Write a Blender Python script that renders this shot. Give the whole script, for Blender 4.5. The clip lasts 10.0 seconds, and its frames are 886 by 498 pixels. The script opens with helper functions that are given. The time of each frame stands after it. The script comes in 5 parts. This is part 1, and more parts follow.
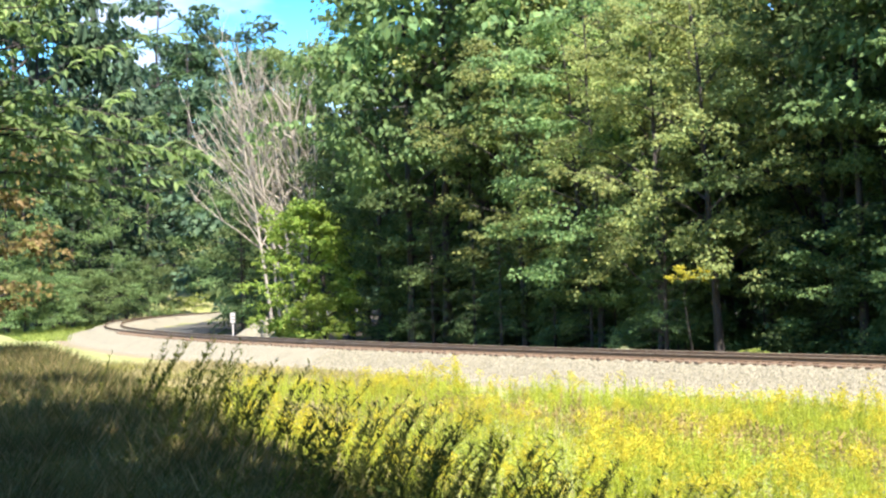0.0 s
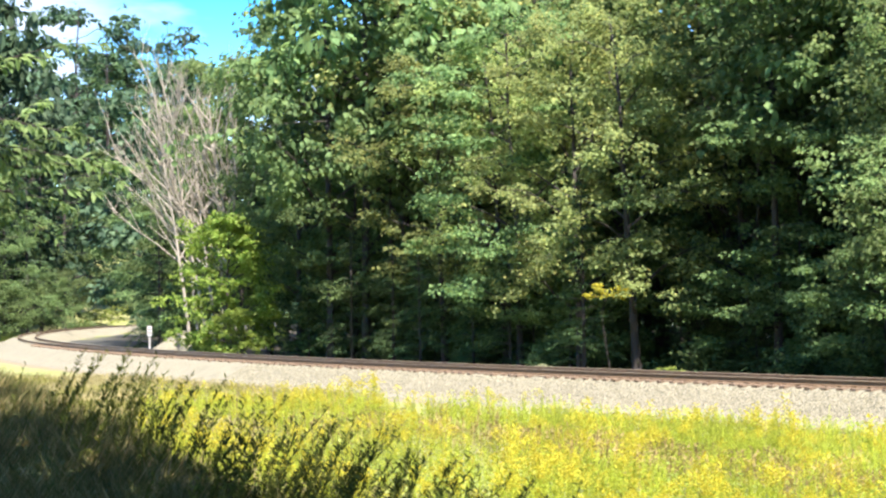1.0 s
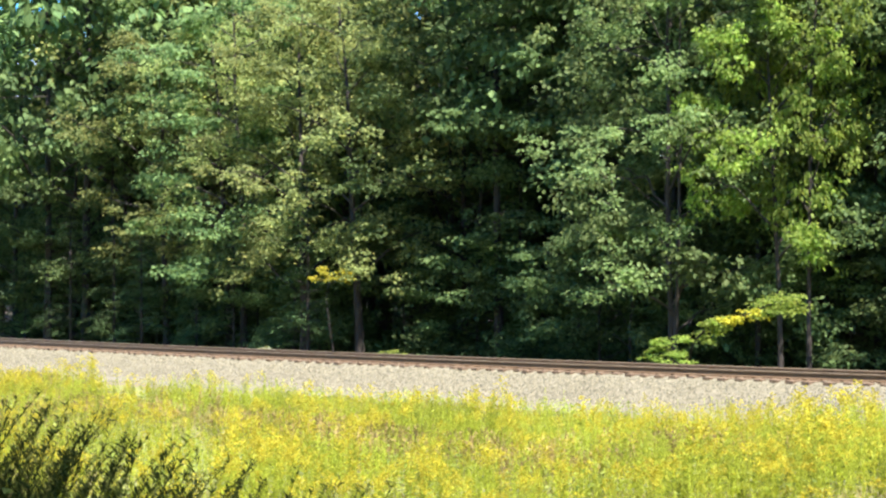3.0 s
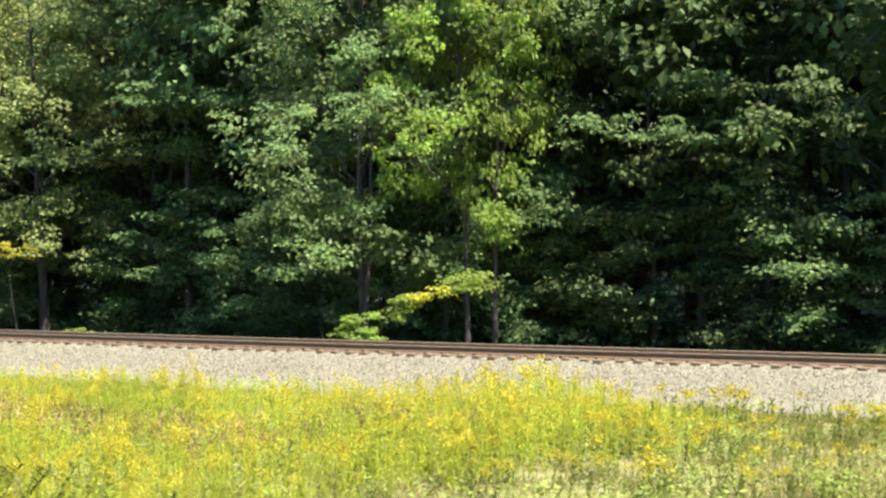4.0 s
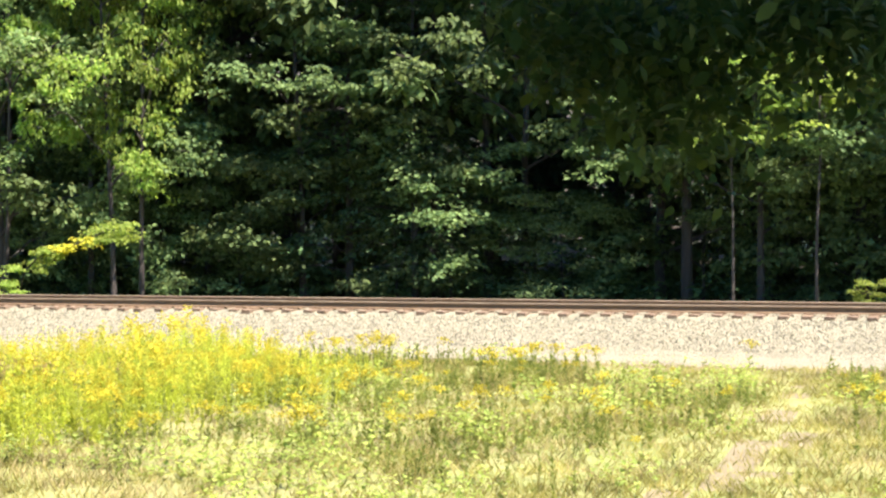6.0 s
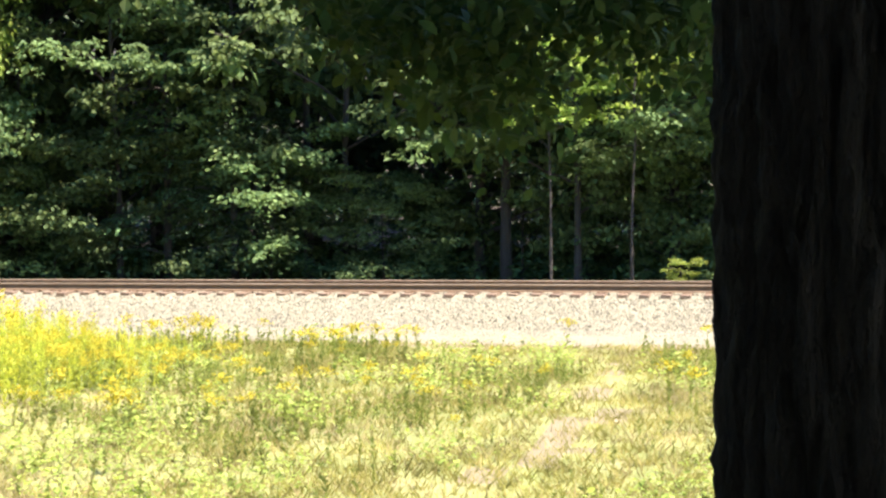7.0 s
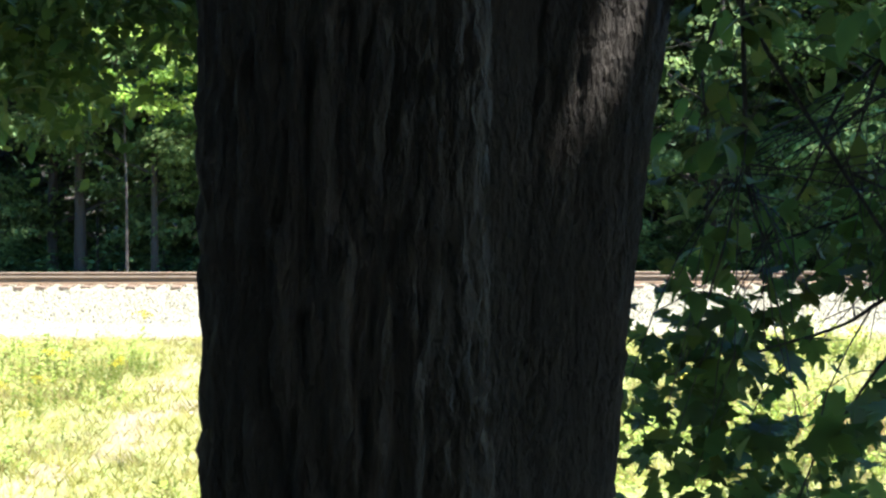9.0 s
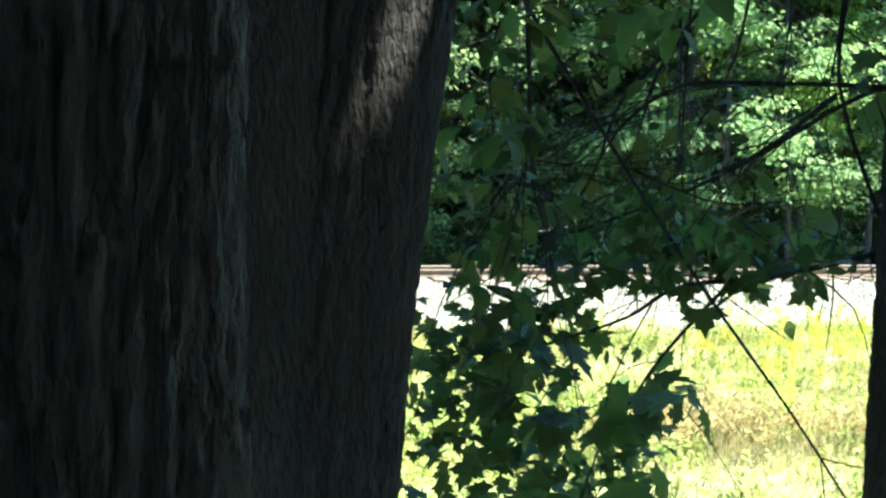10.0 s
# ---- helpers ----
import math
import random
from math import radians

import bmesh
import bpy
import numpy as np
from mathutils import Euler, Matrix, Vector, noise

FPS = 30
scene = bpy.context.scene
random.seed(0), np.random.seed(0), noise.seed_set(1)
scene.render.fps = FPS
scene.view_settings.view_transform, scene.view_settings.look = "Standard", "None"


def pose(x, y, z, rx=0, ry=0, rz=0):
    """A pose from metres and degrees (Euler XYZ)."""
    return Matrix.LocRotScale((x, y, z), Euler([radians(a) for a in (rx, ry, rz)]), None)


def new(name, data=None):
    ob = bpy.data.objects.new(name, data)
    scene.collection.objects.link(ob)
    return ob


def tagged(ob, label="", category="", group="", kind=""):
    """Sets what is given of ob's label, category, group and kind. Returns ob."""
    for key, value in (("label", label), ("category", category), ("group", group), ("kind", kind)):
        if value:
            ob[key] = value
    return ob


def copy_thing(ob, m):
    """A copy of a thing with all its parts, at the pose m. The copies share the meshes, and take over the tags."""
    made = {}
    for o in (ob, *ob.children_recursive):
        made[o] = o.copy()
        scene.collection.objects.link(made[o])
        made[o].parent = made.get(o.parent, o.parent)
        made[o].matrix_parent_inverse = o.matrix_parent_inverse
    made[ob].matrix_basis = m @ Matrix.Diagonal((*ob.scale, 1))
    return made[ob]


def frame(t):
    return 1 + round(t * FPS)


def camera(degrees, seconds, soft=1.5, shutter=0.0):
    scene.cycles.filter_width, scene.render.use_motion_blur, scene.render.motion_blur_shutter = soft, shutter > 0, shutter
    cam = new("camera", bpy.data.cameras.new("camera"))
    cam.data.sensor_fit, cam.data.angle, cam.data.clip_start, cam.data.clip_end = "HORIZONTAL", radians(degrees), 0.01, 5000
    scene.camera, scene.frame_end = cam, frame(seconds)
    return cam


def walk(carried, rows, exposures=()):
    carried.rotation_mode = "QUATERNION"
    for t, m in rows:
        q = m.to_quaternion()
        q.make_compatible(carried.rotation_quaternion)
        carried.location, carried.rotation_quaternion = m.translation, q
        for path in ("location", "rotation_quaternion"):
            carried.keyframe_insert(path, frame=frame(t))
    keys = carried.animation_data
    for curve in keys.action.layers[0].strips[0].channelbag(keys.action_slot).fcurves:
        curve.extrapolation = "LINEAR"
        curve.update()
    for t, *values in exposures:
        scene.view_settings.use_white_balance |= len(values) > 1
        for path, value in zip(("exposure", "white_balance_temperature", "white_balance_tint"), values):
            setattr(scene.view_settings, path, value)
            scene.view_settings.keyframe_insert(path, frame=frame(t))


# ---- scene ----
# X runs along the railway, Y away from the viewer's side of it, z up; the viewer turns about the origin.
EYE = 3.28
ARM = 0.22
cam = camera(31.0, 10.0, soft=2.4)
# seconds, yaw, pitch, roll
ROWS = [
    (0.0, 54.10, 1.49, -1.57),
    (0.5, 52.61, 1.76, -1.19),
    (1.0, 51.22, 1.99, -0.94),
    (1.5, 50.08, 1.85, -0.87),
    (2.0, 47.54, 1.61, -0.70),
    (2.2, 46.41, 1.58, -0.67),
    (3.3, 38.50, 1.04, -0.14),
    (3.5, 36.06, 0.86, 0.01),
    (4.0, 30.46, 0.39, -0.18),
    (4.5, 27.26, -0.16, -0.49),
    (5.0, 24.54, -0.67, -0.40),
    (5.5, 21.42, -1.16, -0.29),
    (6.0, 17.96, -1.50, -0.51),
    (6.2, 16.47, -1.61, -0.63),
    (7.5, 8.46, -2.53, -0.20),
    (8.0, 4.59, -2.55, 0.02),
    (8.5, 0.48, -2.61, -0.06),
    (9.0, -3.43, -2.62, 0.12),
    (9.5, -7.17, -2.69, 0.35),
    (10.0, -10.54, -2.79, 0.56),
]


def eye_pose(yaw, pitch, roll):
    a = radians(yaw)
    return pose(-ARM * math.sin(a), ARM * math.cos(a), EYE, 90 + pitch, 0, yaw) @ pose(0, 0, 0, 0, 0, roll)


walk(cam, [(t, eye_pose(y, p, r)) for t, y, p, r in ROWS],
     exposures=[(0.0, 2.38, 6750, 20), (2.2, 2.33, 6750, 19), (3.3, 2.17, 6800, 18), (4.5, 2.24, 7000, 17), (5.5, 2.5, 7100, 20), (6.2, 2.53, 7100, 22), (7.5, 2.71, 6800, 24), (9.0, 3.04, 6300, 15), (10.0, 3.4, 6000, 5)])

# ---- light ----
SUN_AZ, SUN_EL = 107.0, 61.0   # degrees from +Y towards +X, and above the horizon
world = bpy.data.worlds.new("world")
scene.world = world
world.use_nodes = True
wn, wl = world.node_tree.nodes, world.node_tree.links
wn.clear()
w_out = wn.new("ShaderNodeOutputWorld")
w_bg = wn.new("ShaderNodeBackground")
w_sky = wn.new("ShaderNodeTexSky")
w_sky.sky_type = "NISHITA"
w_sky.sun_disc = False
w_sky.sun_elevation, w_sky.sun_rotation = radians(SUN_EL), radians(SUN_AZ)
w_sky.dust_density, w_sky.ozone_density = 0.4, 2.5
w_bg.inputs["Strength"].default_value = 0.15
w_tc = wn.new("ShaderNodeTexCoord")
w_map = wn.new("ShaderNodeMapping")
w_map.inputs["Scale"].default_value = (2.2, 2.2, 7.0)
w_noise = wn.new("ShaderNodeTexNoise")
w_noise.inputs["Scale"].default_value, w_noise.inputs["Detail"].default_value = 2.4, 6
w_ramp = wn.new("ShaderNodeValToRGB")
w_ramp.color_ramp.elements[0].position, w_ramp.color_ramp.elements[1].position = 0.47, 0.66
w_mix = wn.new("ShaderNodeMix")
w_mix.data_type = "RGBA"
w_mix.inputs[7].default_value = (1.8, 1.85, 2.0, 1)
wl.new(w_tc.outputs["Generated"], w_map.inputs["Vector"])
wl.new(w_map.outputs["Vector"], w_noise.inputs["Vector"])
wl.new(w_noise.outputs["Fac"], w_ramp.inputs["Fac"])
wl.new(w_ramp.outputs["Color"], w_mix.inputs[0])
w_clear = wn.new("ShaderNodeHueSaturation")
w_clear.inputs["Saturation"].default_value, w_clear.inputs["Value"].default_value = 1.65, 0.6
wl.new(w_sky.outputs["Color"], w_clear.inputs["Color"])
wl.new(w_clear.outputs["Color"], w_mix.inputs[6])
wl.new(w_mix.outputs[2], w_bg.inputs["Color"])
wl.new(w_bg.outputs["Background"], w_out.inputs["Surface"])

sun_data = bpy.data.lights.new("sun", "SUN")
sun_data.energy, sun_data.angle, sun_data.color = 4.2, radians(0.6), (1.0, 0.95, 0.86)
sun = new("sun", sun_data)
sa, se = radians(SUN_AZ), radians(SUN_EL)
sun_dir = Vector((math.sin(sa) * math.cos(se), math.cos(sa) * math.cos(se), math.sin(se)))
sun.matrix_world = Matrix.Translation((0, 0, 60)) @ sun_dir.to_track_quat("Z", "Y").to_matrix().to_4x4()


# ---- materials ----
def node_material(name):
    m = bpy.data.materials.new(name)
    m.use_nodes = True
    n, l = m.node_tree.nodes, m.node_tree.links
    n.clear()
    return m, n, l


def ramp_node(n, stops):
    r = n.new("ShaderNodeValToRGB")
    while len(r.color_ramp.elements) < len(stops):
        r.color_ramp.elements.new(0.5)
    for e, (p, c) in zip(r.color_ramp.elements, stops):
        e.position, e.color = p, (*c, 1)
    return r


def leaf_material(name, stops, glow=1.5, share=0.47, rough=0.65, spread=0.3, patch=0.9, drift=0.013):
    """A leaf that reflects and lets light through; each leaf and each plant has a tone of its own."""
    m, n, l = node_material(name)
    geo, info = n.new("ShaderNodeNewGeometry"), n.new("ShaderNodeObjectInfo")
    ramp = ramp_node(n, stops)
    hsv = n.new("ShaderNodeHueSaturation")
    val = n.new("ShaderNodeMapRange")
    val.inputs[3].default_value, val.inputs[4].default_value = 1 - spread, 1 + spread
    hue = n.new("ShaderNodeMapRange")
    hue.inputs[3].default_value, hue.inputs[4].default_value = 0.5 - drift, 0.5 + drift
    l.new(geo.outputs["Random Per Island"], ramp.inputs["Fac"])
    l.new(info.outputs["Random"], val.inputs[0])
    l.new(info.outputs["Random"], hue.inputs[0])
    l.new(ramp.outputs["Color"], hsv.inputs["Color"])
    tc, spots, tone, prod = n.new("ShaderNodeTexCoord"), n.new("ShaderNodeTexNoise"), n.new("ShaderNodeMapRange"), n.new("ShaderNodeMath")
    spots.inputs["Scale"].default_value, spots.inputs["Detail"].default_value = patch, 2
    tone.inputs[1].default_value, tone.inputs[2].default_value = 0.3, 0.7
    tone.inputs[3].default_value, tone.inputs[4].default_value = 0.68, 1.32
    prod.operation = "MULTIPLY"
    l.new(tc.outputs["Object"], spots.inputs["Vector"])
    l.new(spots.outputs["Fac"], tone.inputs[0])
    l.new(tone.outputs[0], prod.inputs[0])
    l.new(val.outputs[0], prod.inputs[1])
    l.new(prod.outputs[0], hsv.inputs["Value"])
    l.new(hue.outputs[0], hsv.inputs["Hue"])
    bright = n.new("ShaderNodeHueSaturation")
    bright.inputs["Value"].default_value = glow
    bright.inputs["Hue"].default_value = 0.485
    bright.inputs["Saturation"].default_value = 1.05
    l.new(hsv.outputs["Color"], bright.inputs["Color"])
    bsdf, tr, mix, out = (n.new(k) for k in ("ShaderNodeBsdfPrincipled", "ShaderNodeBsdfTranslucent", "ShaderNodeMixShader", "ShaderNodeOutputMaterial"))
    bsdf.inputs["Roughness"].default_value = rough
    bsdf.inputs["Specular IOR Level"].default_value = 0.14
    l.new(hsv.outputs["Color"], bsdf.inputs["Base Color"])
    l.new(bright.outputs["Color"], tr.inputs["Color"])
    mix.inputs[0].default_value = share
    l.new(bsdf.outputs[0], mix.inputs[1])
    l.new(tr.outputs[0], mix.inputs[2])
    l.new(mix.outputs[0], out.inputs["Surface"])
    return m


def solid_material(name, stops, scale, rough=0.8, bump=0.3, detail_scale=None, stretch=(1, 1, 1), metal=0.0, bump_dist=0.02, islands=False):
    """A rough solid with broad tone changes and fine grain."""
    m, n, l = node_material(name)
    tc = n.new("ShaderNodeTexCoord")
    mp = n.new("ShaderNodeMapping")
    mp.inputs["Scale"].default_value = stretch
    big, fine = n.new("ShaderNodeTexNoise"), n.new("ShaderNodeTexNoise")
    big.inputs["Scale"].default_value, big.inputs["Detail"].default_value = scale, 5
    fine.inputs["Scale"].default_value, fine.inputs["Detail"].default_value = detail_scale or scale * 9, 6
    add = n.new("ShaderNodeMix")
    add.inputs[0].default_value = 0.45
    ramp = ramp_node(n, stops)
    bsdf, out, bp = n.new("ShaderNodeBsdfPrincipled"), n.new("ShaderNodeOutputMaterial"), n.new("ShaderNodeBump")
    bsdf.inputs["Roughness"].default_value, bsdf.inputs["Metallic"].default_value = rough, metal
    bp.inputs["Strength"].default_value, bp.inputs["Distance"].default_value = bump, bump_dist
    l.new(tc.outputs["Object"], mp.inputs["Vector"])
    for k in (big, fine):
        l.new(mp.outputs["Vector"], k.inputs["Vector"])
    l.new(big.outputs["Fac"], add.inputs[2])
    l.new(fine.outputs["Fac"], add.inputs[3])
    if islands:
        geo, three = n.new("ShaderNodeNewGeometry"), n.new("ShaderNodeMix")
        three.inputs[0].default_value = 0.75
        l.new(add.outputs[0], three.inputs[2])
        l.new(geo.outputs["Random Per Island"], three.inputs[3])
        l.new(three.outputs[0], ramp.inputs["Fac"])
    else:
        l.new(add.outputs[0], ramp.inputs["Fac"])
    l.new(ramp.outputs["Color"], bsdf.inputs["Base Color"])
    l.new(fine.outputs["Fac"], bp.inputs["Height"])
    l.new(bp.outputs["Normal"], bsdf.inputs["Normal"])
    l.new(bsdf.outputs[0], out.inputs["Surface"])
    return m


M_MAPLE = leaf_material("maple_leaf", [(0, (0.07, 0.125, 0.048)), (0.5, (0.105, 0.175, 0.068)), (0.95, (0.145, 0.22, 0.082)), (1, (0.19, 0.24, 0.09))])
M_OAK = leaf_material("oak_leaf", [(0, (0.062, 0.106, 0.041)), (0.6, (0.098, 0.155, 0.057)), (1, (0.135, 0.2, 0.074))])
M_LIME = leaf_material("pale_leaf", [(0, (0.095, 0.168, 0.028)), (0.6, (0.162, 0.23, 0.05)), (1, (0.22, 0.285, 0.074))], glow=1.7, share=0.52)
M_ASPEN = leaf_material("yellowing_leaf", [(0, (0.125, 0.18, 0.065)), (0.6, (0.2, 0.26, 0.095)), (0.96, (0.27, 0.32, 0.11)), (1, (0.34, 0.33, 0.1))], glow=1.6)
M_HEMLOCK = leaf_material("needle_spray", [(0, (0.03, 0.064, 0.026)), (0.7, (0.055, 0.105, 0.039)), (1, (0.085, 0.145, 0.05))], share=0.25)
M_FAR = leaf_material("far_leaf", [(0, (0.025, 0.055, 0.03)), (0.6, (0.045, 0.085, 0.045)), (1, (0.07, 0.115, 0.06))], share=0.3)
M_YELLOW_LEAF = leaf_material("turned_leaf", [(0, (0.3, 0.34, 0.04)), (1, (0.46, 0.45, 0.06))], glow=1.3, share=0.5)
M_RUST_LEAF = leaf_material("rusty_leaf", [(0, (0.12, 0.14, 0.04)), (0.5, (0.2, 0.17, 0.06)), (1, (0.28, 0.21, 0.1))], glow=1.3)
M_NEAR = leaf_material("near_leaf", [(0, (0.036, 0.078, 0.022)), (0.7, (0.073, 0.124, 0.033)), (1, (0.118, 0.163, 0.045))], glow=1.4, share=0.44, rough=0.6)
M_GRASS = leaf_material("grass_blade", [(0, (0.165, 0.175, 0.045)), (0.6, (0.222, 0.222, 0.064)), (0.85, (0.27, 0.25, 0.09)), (1, (0.31, 0.27, 0.13))], glow=1.3, share=0.5, drift=0.004)
M_DRY = leaf_material("dry_grass", [(0, (0.22, 0.205, 0.085)), (1, (0.35, 0.305, 0.155))], glow=1.2, share=0.4, rough=0.7, drift=0.004)
M_ROSY = leaf_material("rosy_seed_head", [(0, (0.3, 0.25, 0.09)), (0.6, (0.4, 0.32, 0.12)), (1, (0.46, 0.37, 0.16))], glow=1.1, share=0.4, rough=0.7, drift=0.003)
M_STALK = leaf_material("goldenrod_leaf", [(0, (0.15, 0.195, 0.028)), (0.6, (0.25, 0.3, 0.045)), (1, (0.34, 0.37, 0.065))], glow=1.7, share=0.5, drift=0.003)
M_BLOOM = leaf_material("goldenrod_bloom", [(0, (0.3, 0.275, 0.025)), (0.5, (0.42, 0.385, 0.04)), (1, (0.54, 0.49, 0.07))], glow=1.1, share=0.45, rough=0.7, spread=0.06, patch=3.0, drift=0.003)
M_WEED = leaf_material("weed_leaf", [(0, (0.12, 0.17, 0.038)), (0.7, (0.18, 0.235, 0.055)), (1, (0.25, 0.29, 0.085))], share=0.48, drift=0.005)
M_PALE = leaf_material("aster_bloom", [(0, (0.16, 0.21, 0.07)), (0.5, (0.28, 0.32, 0.14)), (1, (0.5, 0.52, 0.38))], glow=1.0, share=0.3)
# Paler than the maple leaf: sunlight and haze are put into the colour.
M_MISTY = leaf_material("sun_bleached_leaf", [(0, (0.085, 0.145, 0.05)), (0.6, (0.13, 0.2, 0.075)), (1, (0.19, 0.265, 0.105))], glow=1.6, share=0.5)
M_BANK = leaf_material("bank_grass", [(0, (0.055, 0.065, 0.02)), (0.5, (0.1, 0.1, 0.035)), (0.85, (0.17, 0.135, 0.065)), (1, (0.25, 0.19, 0.1))], share=0.3, rough=0.7)
# The stalk green darkened: the bank's shade is put into this colour.
M_SHADEWEED = leaf_material("bank_weed_leaf", [(0, (0.06, 0.085, 0.02)), (0.6, (0.11, 0.14, 0.032)), (1, (0.19, 0.21, 0.05))], glow=1.5, drift=0.004)
M_BARK = solid_material("bark", [(0.25, (0.015, 0.012, 0.01)), (0.55, (0.036, 0.03, 0.025)), (0.8, (0.08, 0.068, 0.058))], 3.0, bump=0.9, stretch=(6, 6, 1), bump_dist=0.03)
M_BARK_NEAR = solid_material("furrowed_bark", [(0.3, (0.034, 0.032, 0.029)), (0.55, (0.05, 0.046, 0.041)), (0.78, (0.1, 0.087, 0.074))], 7.0, bump=1.0, stretch=(3, 3, 1.0), detail_scale=36, bump_dist=0.03)
for nd in M_BARK_NEAR.node_tree.nodes:
    if nd.type == "BSDF_PRINCIPLED":
        nd.inputs["Specular IOR Level"].default_value = 0.08
M_DEAD = solid_material("weathered_wood", [(0.3, (0.19, 0.175, 0.14)), (0.7, (0.34, 0.315, 0.255))], 4.0, bump=0.4, stretch=(4, 4, 1))
# Litter made darker than its own tone, so forest shade is in the colour.
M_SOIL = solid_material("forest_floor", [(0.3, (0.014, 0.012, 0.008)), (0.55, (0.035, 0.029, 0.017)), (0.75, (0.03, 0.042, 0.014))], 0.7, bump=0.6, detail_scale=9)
M_DIRT = solid_material("bare_soil", [(0.3, (0.1, 0.085, 0.045)), (0.55, (0.14, 0.12, 0.068)), (0.75, (0.18, 0.155, 0.09))], 1.1, bump=0.6, detail_scale=16)
# Gravel inside the curve, its colour darkened to stand in for tree shade.
M_SHADED_BED = solid_material("old_cinders", [(0.3, (0.022, 0.023, 0.02)), (0.55, (0.04, 0.042, 0.034)), (0.75, (0.06, 0.075, 0.035))], 0.6, bump=0.8, detail_scale=14)
M_RAIL = solid_material("rusty_rail", [(0.3, (0.08, 0.05, 0.024)), (0.7, (0.15, 0.096, 0.05))], 6.0, rough=0.75, bump=0.2, metal=0.0)
M_RAILHEAD = solid_material("worn_railhead", [(0.3, (0.21, 0.16, 0.1)), (0.7, (0.31, 0.25, 0.17))], 3.0, rough=0.4, bump=0.1, metal=0.3)
M_TIE = solid_material("weathered_tie", [(0.3, (0.055, 0.037, 0.022)), (0.55, (0.14, 0.096, 0.058)), (0.8, (0.24, 0.178, 0.115))], 2.5, bump=0.6, stretch=(1, 6, 6))
M_STONE = solid_material("crushed_stone", [(0.1, (0.077, 0.073, 0.048)), (0.5, (0.152, 0.145, 0.095)), (0.9, (0.232, 0.22, 0.15))], 1.2, bump=0.3, islands=True)
M_BALLAST = solid_material("ballast_bed", [(0.25, (0.098, 0.093, 0.061)), (0.5, (0.152, 0.145, 0.097)), (0.75, (0.196, 0.187, 0.13))], 1.5, bump=1.0, detail_scale=22, bump_dist=0.05)
M_WHITE = solid_material("white_paint", [(0.2, (0.26, 0.26, 0.24)), (0.7, (0.42, 0.42, 0.4))], 6.0, rough=0.5, bump=0.1)
M_BAR = solid_material("black_paint", [(0.2, (0.02, 0.02, 0.02)), (0.7, (0.05, 0.05, 0.05))], 6.0, rough=0.5, bump=0.1)


def ground_material():
    """Meadow soil with grassy, mossy and dry patches, turning to forest litter under the trees by the lie of the land."""
    m, n, l = node_material("meadow")
    tc = n.new("ShaderNodeTexCoord")
    a, b, c = (n.new("ShaderNodeTexNoise") for _ in range(3))
    for k, s in ((a, 0.16), (b, 1.3), (c, 14.0)):
        k.inputs["Scale"].default_value, k.inputs["Detail"].default_value = s, 6
        l.new(tc.outputs["Object"], k.inputs["Vector"])
    r1 = ramp_node(n, [(0.3, (0.115, 0.145, 0.036)), (0.5, (0.155, 0.175, 0.052)), (0.68, (0.2, 0.18, 0.085))])
    r2 = ramp_node(n, [(0.3, (0.1, 0.135, 0.033)), (0.55, (0.155, 0.175, 0.05)), (0.72, (0.2, 0.175, 0.085))])
    mx = n.new("ShaderNodeMix")
    mx.data_type = "RGBA"
    l.new(c.outputs["Fac"], mx.inputs[0])
    l.new(a.outputs["Fac"], r1.inputs["Fac"])
    l.new(b.outputs["Fac"], r2.inputs["Fac"])
    l.new(r1.outputs["Color"], mx.inputs[6])
    l.new(r2.outputs["Color"], mx.inputs[7])
    bsdf, out, bp = n.new("ShaderNodeBsdfPrincipled"), n.new("ShaderNodeOutputMaterial"), n.new("ShaderNodeBump")
    bsdf.inputs["Roughness"].default_value = 0.9
    bp.inputs["Strength"].default_value, bp.inputs["Distance"].default_value = 0.8, 0.05
    l.new(c.outputs["Fac"], bp.inputs["Height"])
    l.new(bp.outputs["Normal"], bsdf.inputs["Normal"])
    l.new(mx.outputs[2], bsdf.inputs["Base Color"])
    l.new(bsdf.outputs[0], out.inputs["Surface"])
    return m


M_MEADOW = ground_material()


# ---- mesh tools ----
class Heap:
    """Vertices and faces gathered from arrays, then made into one mesh."""

    def __init__(self):
        self.v, self.f, self.count = [], [], 0

    def add(self, verts, faces, slot=0, smooth=False):
        verts, faces = np.asarray(verts, float).reshape(-1, 3), np.asarray(faces, int)
        self.v.append(verts)
        self.f.append((faces + self.count, slot, smooth))
        self.count += len(verts)

    def mesh(self, name, materials):
        me = bpy.data.meshes.new(name)
        v = np.concatenate(self.v).astype(np.float32)
        sizes = np.concatenate([np.full(len(f), f.shape[1]) for f, _, _ in self.f])
        loops = np.concatenate([f.ravel() for f, _, _ in self.f]).astype(np.int32)
        starts = np.concatenate([[0], np.cumsum(sizes)[:-1]]).astype(np.int32)
        me.vertices.add(len(v))
        me.vertices.foreach_set("co", v.ravel())
        me.loops.add(len(loops))
        me.loops.foreach_set("vertex_index", loops)
        me.polygons.add(len(sizes))
        me.polygons.foreach_set("loop_start", starts)
        me.polygons.foreach_set("material_index", np.concatenate([np.full(len(f), s) for f, s, _ in self.f]).astype(np.int32))
        me.polygons.foreach_set("use_smooth", np.concatenate([np.full(len(f), k) for f, _, k in self.f]).astype(bool))
        for mt in materials:
            me.materials.append(mt)
        me.update(calc_edges=True)
        return me


def unit(a):
    return a / np.maximum(np.linalg.norm(a, axis=-1, keepdims=True), 1e-9)


